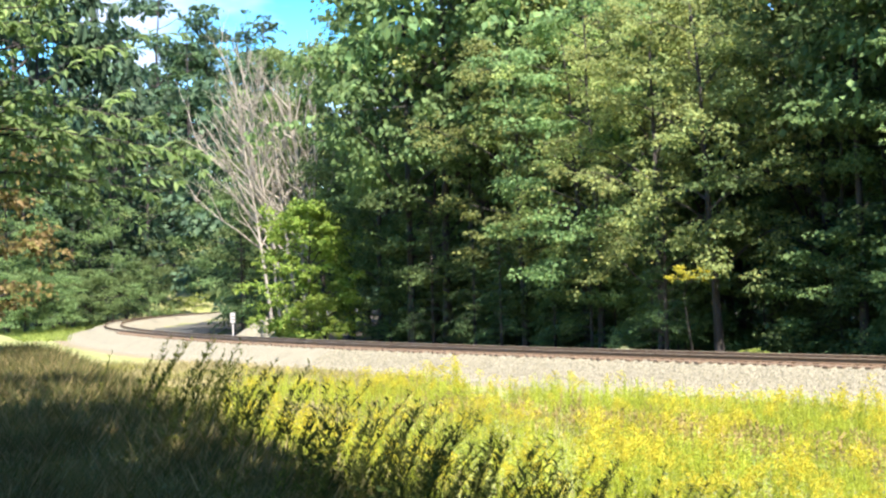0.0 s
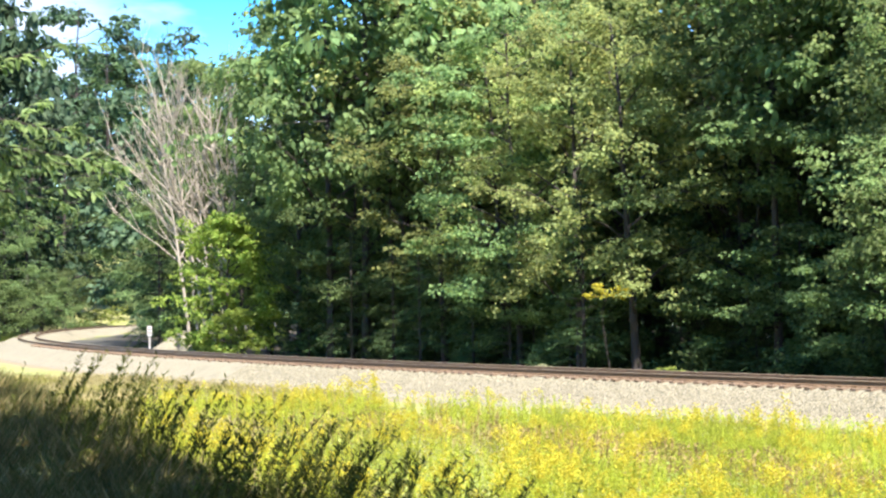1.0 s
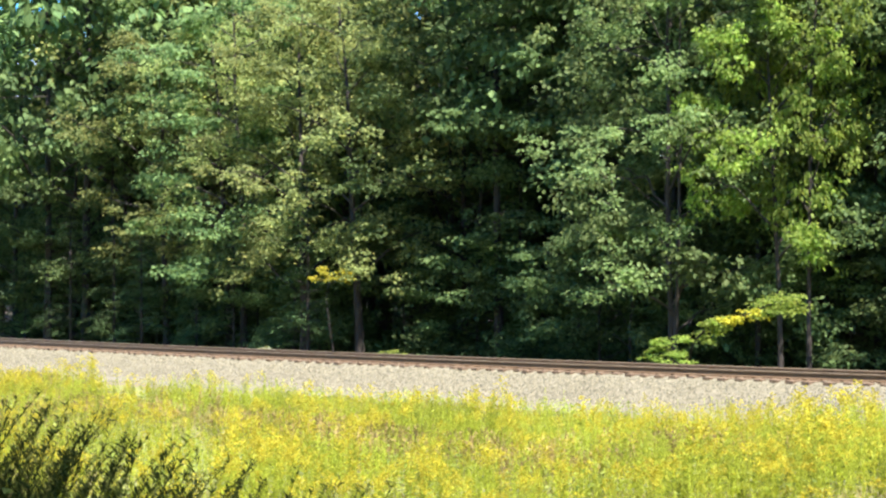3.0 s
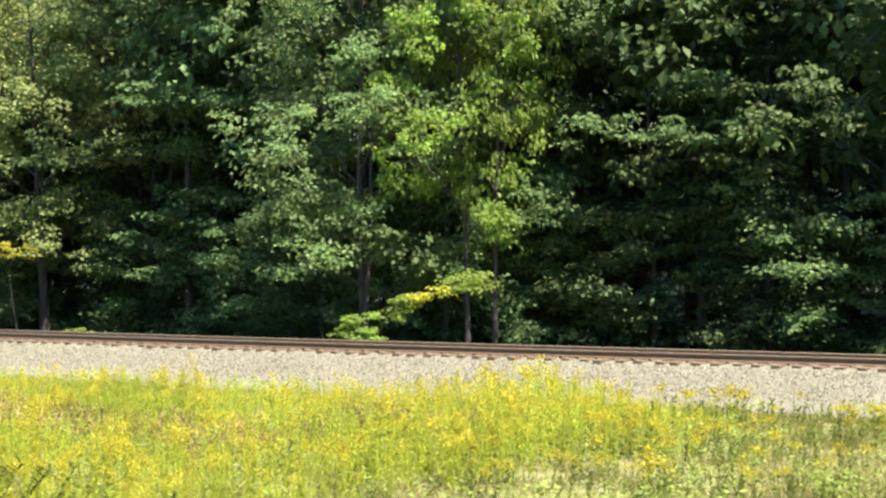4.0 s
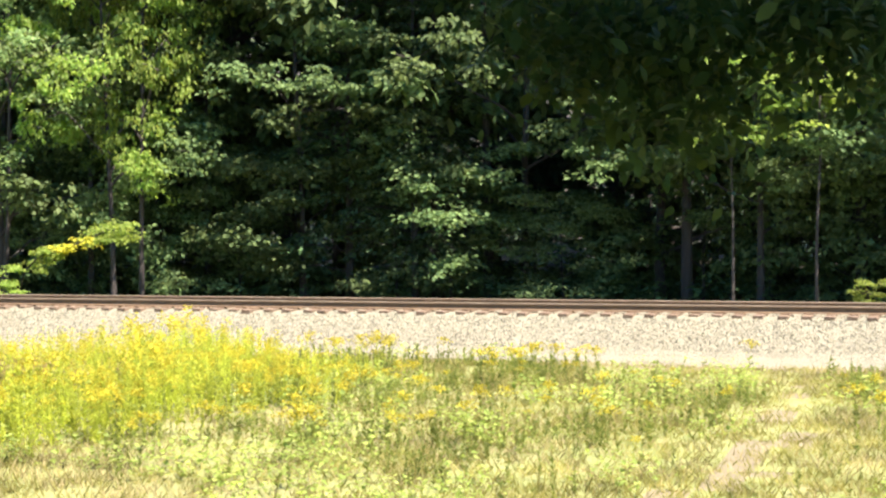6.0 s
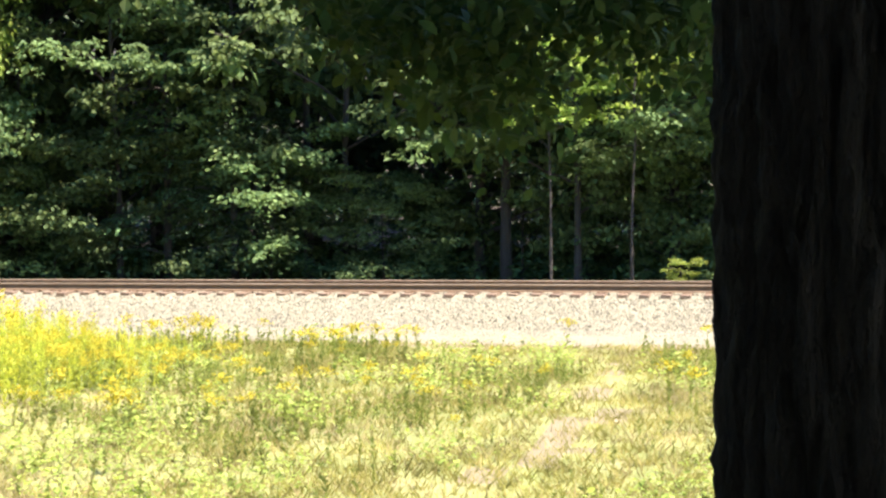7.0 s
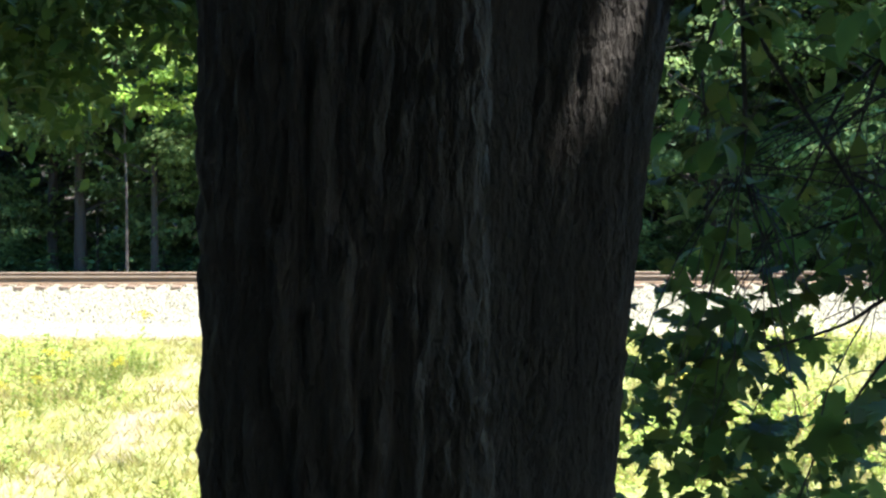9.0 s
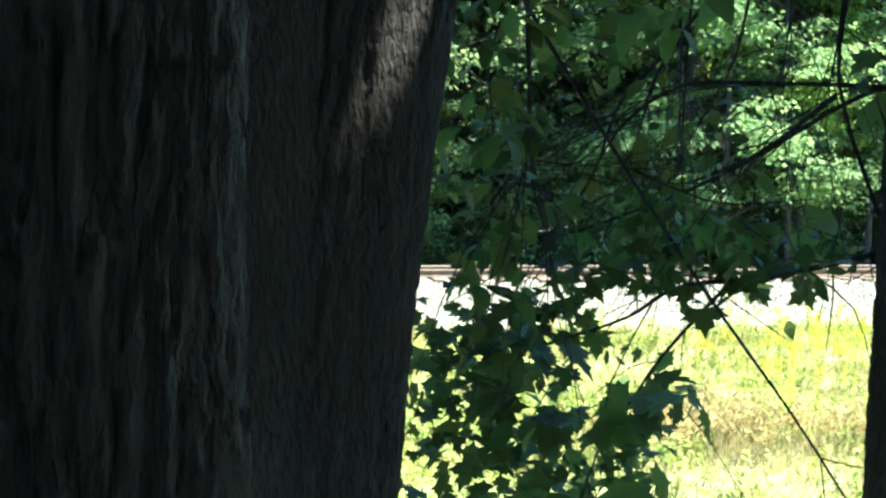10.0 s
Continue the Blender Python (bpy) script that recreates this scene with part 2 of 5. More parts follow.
def tube(heap, points, radii, sides=6, slot=0, cap=True, rough=0.0, rng=None):
    """A tapered round limb along points."""
    p, r = np.asarray(points, float), np.asarray(radii, float)
    d = unit(np.gradient(p, axis=0))
    ref = np.array([0.0, 0, 1]) if abs(d[:, 2]).mean() < 0.8 else np.array([1.0, 0, 0])
    u = unit(np.cross(d, ref))
    w = np.cross(d, u)
    a = np.linspace(0, 2 * np.pi, sides, endpoint=False)
    rr = r[:, None] * (1 + (rng.normal(0, rough, (len(p), sides)) if rng is not None else 0))
    v = p[:, None] + rr[..., None] * (np.cos(a)[None, :, None] * u[:, None] + np.sin(a)[None, :, None] * w[:, None])
    k = np.arange(len(p) - 1)[:, None] * sides
    i, j = np.arange(sides)[None], (np.arange(sides)[None] + 1) % sides
    f = np.stack([k + i, k + sides + i, k + sides + j, k + j], -1).reshape(-1, 4)
    heap.add(v, f, slot, True)
    if cap:
        heap.add(v[-1], [list(range(sides))], slot)


def curve_points(points, n):
    """A smooth line through a few points."""
    p = np.asarray(points, float)
    t = np.linspace(0, len(p) - 1, n)
    i = np.clip(t.astype(int), 0, len(p) - 2)
    u = (t - i)[:, None]
    q = np.vstack([2 * p[0] - p[1], p, 2 * p[-1] - p[-2]])
    a, b, c, d = q[i], q[i + 1], q[i + 2], q[i + 3]
    return 0.5 * (2 * b + (c - a) * u + (2 * a - 5 * b + 4 * c - d) * u ** 2 + (3 * b - a - 3 * c + d) * u ** 3)


def leaves(heap, at, way, face, length, width=0.34, slot=0, fold=0.1):
    """Many small pointed leaves, folded at the midrib: their stems, directions, upper sides and lengths."""
    way = unit(way)
    side = unit(np.cross(way, face))
    up = np.cross(side, way)
    le = np.asarray(length)[:, None]
    base = at
    mid = at + way * le * 0.48 + up * le * fold
    v = np.stack([base, mid - side * le * width, at + way * le - up * le * 0.06, mid + side * le * width], 1)
    k = np.arange(len(at))[:, None] * 4
    f = np.concatenate([k + np.array([[0, 2, 1]]), k + np.array([[0, 3, 2]])])
    heap.add(v.reshape(-1, 3), f, slot)


def oval_leaves(heap, at, way, face, length, width=0.3, slot=0):
    """Leaves with a rounded outline, slightly cupped, for foliage seen from nearby."""
    way = unit(way)
    side = unit(np.cross(way, face))
    up = np.cross(side, way)
    le = np.asarray(length)[:, None]
    rim = [(0, 0, 0), (0.22, 0.7, 0.05), (0.5, 1.0, 0.09), (0.78, 0.62, 0.05), (1, 0, -0.06), (0.78, -0.62, 0.05), (0.5, -1.0, 0.09), (0.22, -0.7, 0.05)]
    v = np.stack([at + way * le * a + side * le * width * b + up * le * c for a, b, c in rim], 1)
    k = np.arange(len(at))[:, None] * 8
    f = np.concatenate([k + np.array([t]) for t in ([0, 1, 7], [1, 2, 6], [1, 6, 7], [2, 3, 5], [2, 5, 6], [3, 4, 5])])
    heap.add(v.reshape(-1, 3), f, slot)


def flecks(heap, at, way, face, length, width, slot=0):
    """Many single three-cornered flecks: florets and grass blades."""
    way = unit(way)
    side = unit(np.cross(way, face))
    le = np.asarray(length)[:, None]
    v = np.stack([at - side * le * width, at + side * le * width, at + way * le], 1)
    heap.add(v.reshape(-1, 3), np.arange(len(at) * 3).reshape(-1, 3), slot)


def part(name, heap, materials, parent, label=""):
    ob = new(name, heap.mesh(name, materials))
    ob.parent = parent
    return tagged(ob, label)


def thing(name, label, category, group="", at=(0, 0, 0)):
    ob = new(name)
    ob.location = at
    return tagged(ob, label, category, group)


def stuff(name, heap, materials, label, category):
    return tagged(new(name, heap.mesh(name, materials)), label, category, kind="stuff")


# ---- the lie of the land ----
RAIL_TOP = 1.0
CENTRE = 37.35          # the straight track's distance
BEND, RADIUS = -22.0, 286.0   # where the curve begins, and its radius


def along(s, off=0.0):
    """The place s metres along the track (from the foot of the perpendicular, to the curve's side) and off metres beyond its centre."""
    s = np.asarray(s, float)
    a = np.maximum(s + BEND, 0) / RADIUS
    r = RADIUS - off
    x = np.where(s < -BEND, -s, BEND - r * np.sin(a))
    y = np.where(s < -BEND, CENTRE + off, CENTRE + RADIUS - r * np.cos(a))
    return x, y, a


def beyond(x, y):
    """How far a place lies beyond the track's centre line (minus: on the viewer's side)."""
    q = y - CENTRE
    r = RADIUS - np.hypot(x - BEND, y - CENTRE - RADIUS)
    return np.where(x > BEND, q, r)


def smooth(a, b, v):
    t = np.clip((v - a) / (b - a), 0, 1)
    return t * t * (3 - 2 * t)


def wave(x, y):
    return 0.5 * np.sin(0.31 * x + 1.3 * np.sin(0.17 * y)) + 0.5 * np.sin(0.27 * y + 2.1 + 1.1 * np.sin(0.21 * x))


def crest_line(x):
    """How far out the brink of the shaded bank runs."""
    return np.interp(-np.asarray(x, float), [8, 11, 18, 28, 45, 80], [8.0, 8.2, 9.0, 12.0, 17.0, 26.0])


def land(x, y):
    x, y = np.asarray(x, float), np.asarray(y, float)
    q = beyond(x, y)
    rr = np.hypot(x, y)
    z = 0.09 * wave(x, y) * smooth(3.5, 7, np.abs(q)) + 0.03 * wave(5 * x, 5 * y) * smooth(3.5, 5, np.abs(q))
    z = z + 1.66 * smooth(15, 0.5, rr)
    z = z + np.interp(-x, [8.5, 11.5, 18, 28, 45, 80], [0, 0.75, 1.5, 1.9, 2.3, 2.5]) * smooth(4.2, -0.3, y - crest_line(x)) * smooth(-6, 5, y)
    z = z - 0.15 * smooth(4.5, 3.0, np.abs(q))
    z = z + 0.3 * np.maximum(q - 62, 0) * smooth(400, 90, rr)
    z = z + smooth(-215, -290, x) * 30 * np.exp(-(((x + 330) / 120) ** 2 + ((y - 150) / 90) ** 2))
    z = z + smooth(15, 90, q) * 40 * np.exp(-(((x - 20) / 300) ** 2 + ((y - 330) / 140) ** 2))
    return z


def trodden(x, y):
    """How far a place lies from the worn path that leads down to the track."""
    return np.hypot(x - np.interp(y, [17, 20, 24, 28, 33], [-3.4, -2.6, -2.5, -2.7, -3.3]) - 0.25 * np.sin(1.7 * y), 0 * y)


def lines(lo, hi, step, far):
    core = np.arange(lo, hi + step / 2, step)
    out = np.geomspace(step * 2, far, 34)
    return np.concatenate([(lo - out)[::-1], core, hi + out])


def build_ground():
    gx, gy = lines(-125, 45, 0.5, 2600), lines(-8, 72, 0.5, 2600)
    X, Y = np.meshgrid(gx, gy)
    v = np.stack([X, Y, land(X, Y)], -1)
    nx, ny = len(gx), len(gy)
    i, j = np.meshgrid(np.arange(nx - 1), np.arange(ny - 1))
    k = (j * nx + i).ravel()
    f = np.stack([k, k + 1, k + nx + 1, k + nx], -1)
    mid = v.reshape(-1, 3)[f].mean(1)
    off = beyond(mid[:, 0], mid[:, 1])
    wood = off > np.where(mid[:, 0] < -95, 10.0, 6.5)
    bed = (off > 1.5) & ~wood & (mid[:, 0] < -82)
    # the unseen ground round the viewer is dark too, to cut bounced light
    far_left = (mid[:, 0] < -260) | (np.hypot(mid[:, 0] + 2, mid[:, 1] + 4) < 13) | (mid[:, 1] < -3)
    dirt = (trodden(mid[:, 0], mid[:, 1]) < 0.22 + 0.12 * np.sin(2.3 * mid[:, 1])) & (mid[:, 1] > 17.5) & (mid[:, 1] < 30) & ~bed
    dirt = dirt | ((off > -5.3) & (off < -4.0))
    h = Heap()
    far_left = far_left & ~bed
    h.add(v, f[~(wood | far_left | bed | dirt)], 0, True)
    h.count -= nx * ny
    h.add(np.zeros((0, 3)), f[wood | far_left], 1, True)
    h.add(np.zeros((0, 3)), f[bed], 2, True)
    h.add(np.zeros((0, 3)), f[dirt & ~wood & ~far_left], 3, True)
    h.count += nx * ny
    return tagged(new("ground", h.mesh("ground", [M_MEADOW, M_SOIL, M_SHADED_BED, M_DIRT])), "uneven grassy meadow ground running into forest floor coloured dark for shade", "ground", kind="structure")


ground = build_ground()


def sweep(profile, s, heap, slot=0, close=False, flat=True):
    """A cross-section (off, z) drawn along the track."""
    pr = np.asarray(profile, float)
    vs = []
    for o, z in pr:
        x, y, _ = along(s, o)
        vs.append(np.stack([x, y, np.full_like(x, z)], -1))
    v = np.stack(vs, 1)
    n, m = len(s), len(pr)
    k = np.arange(n - 1)[:, None] * m
    i = np.arange(m if close else m - 1)[None]
    j = (i + 1) % m
    f = np.stack([k + i, k + j, k + m + j, k + m + i], -1).reshape(-1, 4)
    heap.add(v, f, slot, not flat)


S_LINE = np.concatenate([np.arange(-60, 40, 4.0), np.arange(40, 330, 3.0)])


def build_ballast():
    h = Heap()
    sweep([(-4.35, -0.12), (-4.15, 0.02), (-3.3, 0.07), (-2.75, 0.16), (-1.85, 0.62), (-1.42, 0.7), (-1.15, 0.765), (0, 0.78), (1.45, 0.77), (1.75, 0.72), (2.9, 0.1), (3.4, -0.15)], S_LINE, h, 0, flat=False)
    return tagged(new("ballast", h.mesh("ballast", [M_BALLAST])), "pale crushed stone ballast bed under the railway track", "ballast", kind="structure")


build_ballast()
track = thing("railway_track", "single railway track of rusty rails on weathered wooden ties", "railway track")


def rail_profile(c):
    t = RAIL_TOP
    return [(c - 0.07, t - 0.17), (c + 0.07, t - 0.17), (c + 0.07, t - 0.155), (c + 0.012, t - 0.135), (c + 0.01, t - 0.05), (c + 0.036, t - 0.042), (c + 0.036, t - 0.008),
            (c + 0.028, t), (c - 0.028, t), (c - 0.036, t - 0.008), (c - 0.036, t - 0.042), (c - 0.01, t - 0.05), (c - 0.012, t - 0.135), (c - 0.07, t - 0.155)]


for side in (-0.753, 0.753):
    h = Heap()
    sweep(rail_profile(side), S_LINE, h, 0, close=True)
    rail = part("rail", h, [M_RAIL], track, "rust-brown steel rail with a worn grey head")
    h = Heap()
    t = RAIL_TOP
    sweep([(side - 0.0375, t - 0.02), (side - 0.03, t + 0.003), (side + 0.03, t + 0.003), (side + 0.0375, t - 0.02)], S_LINE, h, 0)
    part("railhead", h, [M_RAILHEAD], rail, "grey worn running surface")


def box(heap, cx, cy, cz, sx, sy, sz, slot=0, jitter=0.0, rng=None, bevel=0.0):
    x, y, z = sx / 2, sy / 2, sz / 2
    b = min(bevel, x * 0.8, y * 0.8)
    ring = [(-x + b, -y), (x - b, -y), (x, -y + b), (x, y - b), (x - b, y), (-x + b, y), (-x, y - b), (-x, -y + b)]
    lo = [(px * 0.99, py * 0.99, -z) for px, py in ring]
    md = [(px, py, z - b) for px, py in ring]
    hi = [(px * (1 - b / x), py * (1 - b / y), z) for px, py in ring]
    v = np.array(lo + md + hi)
    if rng is not None:
        v = v + rng.normal(0, jitter, v.shape)
    v = v + np.array([cx, cy, cz])
    q = [[k * 8 + i, k * 8 + (i + 1) % 8, (k + 1) * 8 + (i + 1) % 8, (k + 1) * 8 + i] for k in range(2) for i in range(8)]
    heap.add(v, q, slot)
    heap.add(np.vstack([v[:8], v[16:]]), [list(range(7, -1, -1)), list(range(8, 16))], slot)


def build_ties():
    rng = np.random.default_rng(4)
    shapes = []
    for k in range(5):
        h = Heap()
        box(h, 0, 0, -0.09, 0.225, 2.6, 0.18, 0, 0.004, rng, 0.012)
        for sd in (-0.753, 0.753):
            box(h, 0, sd, 0.009, 0.2, 0.33, 0.018, 1, 0, None, 0.004)
            for ex, ey in ((-0.06, -0.1), (0.06, 0.1)):
                box(h, ex, sd + ey, 0.03, 0.03, 0.035, 0.035, 1, 0, None, 0.004)
        shapes.append(h.mesh("tie", [M_TIE, M_RAIL]))
    for k in range(285):
        s = -28 + 0.497 * k + rng.normal(0, 0.018)
        x, y, a = along(s)
        ob = new("tie", shapes[rng.integers(5)])
        ob.parent = track
        ob.matrix_basis = pose(float(x), float(y) + rng.normal(0, 0.06), RAIL_TOP - 0.187 - rng.uniform(0, 0.006), 0, 0, math.degrees(-float(a)) + rng.normal(0, 0.8))


build_ties()


def build_stones():
    rng = np.random.default_rng(9)
    n = 90000
    s = -22 + 84 * rng.random(n) ** 1.15
    off = np.where(rng.random(n) < 0.75, rng.uniform(-3.4, -1.36, n), rng.uniform(-4.3, 1.3, n))
    z = np.interp(off, [-4.35, -4.15, -3.3, -2.75, -1.85, -1.42, -1.15, 0, 1.45], [-0.1, 0.02, 0.07, 0.16, 0.62, 0.7, 0.765, 0.78, 0.77])
    x, y, _ = along(s, off)
    size = rng.uniform(0.015, 0.04, n) * np.where(off < -2.9, 0.5, 1.0)
    top = np.array([(1, 0, -0.4), (0, 1, -0.4), (-1, 0, -0.4), (0, -1, -0.4), (0, 0, 0.9)], float)
    v = top[None] * rng.uniform(0.65, 1.3, (n, 5, 1)) + rng.normal(0, 0.22, (n, 5, 3))
    turn = rng.uniform(0, 1.57, n)[:, None]
    v = np.stack([v[..., 0] * np.cos(turn) - v[..., 1] * np.sin(turn), v[..., 0] * np.sin(turn) + v[..., 1] * np.cos(turn), v[..., 2]], -1)
    v = v * size[:, None, None] + np.stack([x, y, z + size * 0.25], -1)[:, None]
    tri = np.array([(0, 1, 4), (1, 2, 4), (2, 3, 4), (3, 0, 4)])
    f = (np.arange(n)[:, None, None] * 5 + tri[None]).reshape(-1, 3)
    h = Heap()
    h.add(v, f, 0)
    stuff("ballast_stones", h, [M_STONE], "loose angular pale grey ballast stones beside the track", "stones")


build_stones()


# ---- trees ----
def leaf_pad(rng, centre, out, radius, flat, count, lumps=6):
    """Leaves over the upper shells of a few small domes that make up one clump: their places, directions and upper sides."""
    at, way, face = [], [], []
    mids = rng.normal(0, 0.46, (lumps, 3)) * radius * np.array([1, 1, flat * 0.8])
    mids[:, 2] -= 0.22 * np.hypot(mids[:, 0], mids[:, 1])
    for mid in mids:
        m = max(4, int(count / lumps * rng.uniform(0.6, 1.4)))
        u = unit(rng.normal(0, 1, (m, 3)))
        u[:, 2] = np.where(rng.random(m) < 0.82, np.abs(u[:, 2]), u[:, 2])
        r = radius * rng.uniform(0.38, 0.62)
        at.append(centre + mid + u * r * rng.uniform(0.7, 1.08, (m, 1)) * np.array([1, 1, max(flat, 0.5)]))
        way.append(u * np.array([0.8, 0.8, 0.1]) + out * 0.25 + rng.normal(0, 0.38, (m, 3)) + np.array([0, 0, -0.5]))
        face.append(u * 0.75 + np.array([0, 0, 0.65]) + out * 0.2 + rng.normal(0, 0.3, (m, 3)))
    return np.concatenate(at), np.concatenate(way), np.concatenate(face)


def limb_tree(seed, height, reach, low, limbs, clumps, per, leaf, spread, rise=0.45, trunk_r=0.17, flat=0.5, thin_top=0.9, aspect=0.4, tier=0.07, inner=0.3, lumps=6):
    """A broadleaf tree: trunk, limbs and side branches, and clumps of leaves on their outer parts."""
    rng = np.random.default_rng(seed)
    wood, crown = Heap(), Heap()
    zs = np.linspace(0, height * 0.94, 9)
    bend = np.cumsum(rng.normal(0, 0.12, (9, 2)), 0) * (zs / height)[:, None]
    axis = np.column_stack([bend, zs])
    tube(wood, np.vstack([axis[0] - (0, 0, 0.35), axis]), np.concatenate([[trunk_r * 1.5], trunk_r * (1 - 0.9 * zs / height) * np.where(zs < 0.1, 1.25, 1)]), 8, 0, True, 0.04, rng)
    at, way, face = [], [], []
    for k in range(limbs):
        hz = low + (height * 0.93 - low) * (k + rng.random()) / limbs
        u = (hz - low) / (height - low)
        ln = reach * (np.sin(np.pi * min(1, 0.28 + 0.72 * u) ** 0.9) ** 0.7 * thin_top + 0.18) * rng.uniform(0.6, 1.15)
        az = k * 2.4 + rng.normal(0, 0.4)
        base = np.array([np.interp(hz, zs, axis[:, 0]), np.interp(hz, zs, axis[:, 1]), hz])
        out = np.array([np.cos(az), np.sin(az), 0])
        rs = rise * rng.uniform(0.5, 1.4)
        pts = curve_points([base, base + out * ln * 0.5 + (0, 0, ln * rs * 0.5), base + out * ln + (0, 0, ln * rs * 0.75)], 6)
        pts[1:-1] += rng.normal(0, 0.06, (4, 3))
        r0 = trunk_r * (1 - 0.85 * hz / height) * 0.5
        tube(wood, pts, np.linspace(r0, 0.012, 6), 5, 0, False)
        for c in range(clumps):
            w = rng.uniform(inner, 1.0) ** 0.7
            p = np.array([np.interp(w * 5, range(6), pts[:, q]) for q in range(3)])
            tip = p + out * rng.uniform(0, 0.35) * ln + np.cross(out, (0, 0, 1)) * rng.normal(0, 0.3) * ln + np.array([0, 0, rng.normal(0.02, tier) * ln])
            if c % 2 == 0:
                tube(wood, curve_points([p, (p + tip) / 2 + rng.normal(0, 0.05, 3), tip], 4), np.linspace(0.02, 0.006, 4), 3, 0, False)
            a, w2, f = leaf_pad(rng, tip, out, spread * rng.uniform(0.65, 1.35), flat, per * rng.uniform(0.6, 1.4), lumps)
            at.append(a)
            way.append(w2)
            face.append(f)
    at, way, face = np.concatenate(at), np.concatenate(way), np.concatenate(face)
    leaves(crown, at, way, face, leaf * rng.uniform(0.65, 1.25, len(at)), aspect)
    return wood, crown


def conifer(seed, height, reach, low, whorls, leaf=0.24):
    """A hemlock: level, drooping boughs of flat needle sprays."""
    rng = np.random.default_rng(seed)
    wood, crown = Heap(), Heap()
    tube(wood, [(0, 0, -0.3), (0.03, 0, height * 0.5), (0, 0.02, height)], [0.17, 0.1, 0.015], 8)
    at, way, le = [], [], []
    for k in range(whorls):
        hz = low + (height - low) * ((k + rng.random()) / whorls)
        ln = reach * (1 - (hz - low) / (height - low)) ** 0.75 * rng.uniform(0.7, 1.15) + 0.25
        for b in range(rng.integers(3, 5)):
            az = rng.uniform(0, 2 * np.pi)
            out = np.array([np.cos(az), np.sin(az), 0])
            sd = np.array([-out[1], out[0], 0])
            pts = curve_points([(0, 0, hz), out * ln * 0.5 + (0, 0, hz + 0.08 * ln), out * ln + (0, 0, hz - 0.12 * ln)], 6)
            tube(wood, pts, np.linspace(0.03, 0.006, 6), 3, 0, False)
            m = int(52 * ln)
            w = rng.uniform(0.18, 1, m) ** 0.8
            base = np.stack([np.interp(w * 5, range(6), pts[:, q]) for q in range(3)], -1)
            lat = rng.normal(0, 0.3, m) * ln * (1.15 - w)
            at.append(base + sd * lat[:, None] + np.column_stack([np.zeros(m), np.zeros(m), -0.16 * np.abs(lat) + rng.normal(0, 0.04, m)]))
            way.append(out[None] * 0.8 + sd * (np.sign(lat) * 0.7)[:, None] + rng.normal(0, 0.25, (m, 3)) - np.array([0, 0, 0.15]))
            le.append(leaf * rng.uniform(0.6, 1.2, m))
    at, way = np.concatenate(at), np.concatenate(way)
    leaves(crown, at, way, np.array([0, 0, 1.0]) + rng.normal(0, 0.25, at.shape), np.concatenate(le), 0.2, fold=0.02)
    return wood, crown


def plant(name, heaps, leaf_mat, label, group="", category="tree", bark=M_BARK):
    root = thing(name, label, category, group)
    part("trunk", heaps[0], [bark], root)
    part("crown", heaps[1], [leaf_mat], root)
    return root


def spot(s, off, turn, size=1.0, stretch=1.0, sink=0.05):
    x, y, _ = along(s, off)
    return pose(float(x), float(y), float(land(x, y)) - sink, 0, 0, turn) @ Matrix.Diagonal((size, size, size * stretch, 1))


def put(root, s, off, turn, size=1.0, stretch=1.0):
    root.matrix_basis = spot(s, off, turn, size, stretch)
    return root


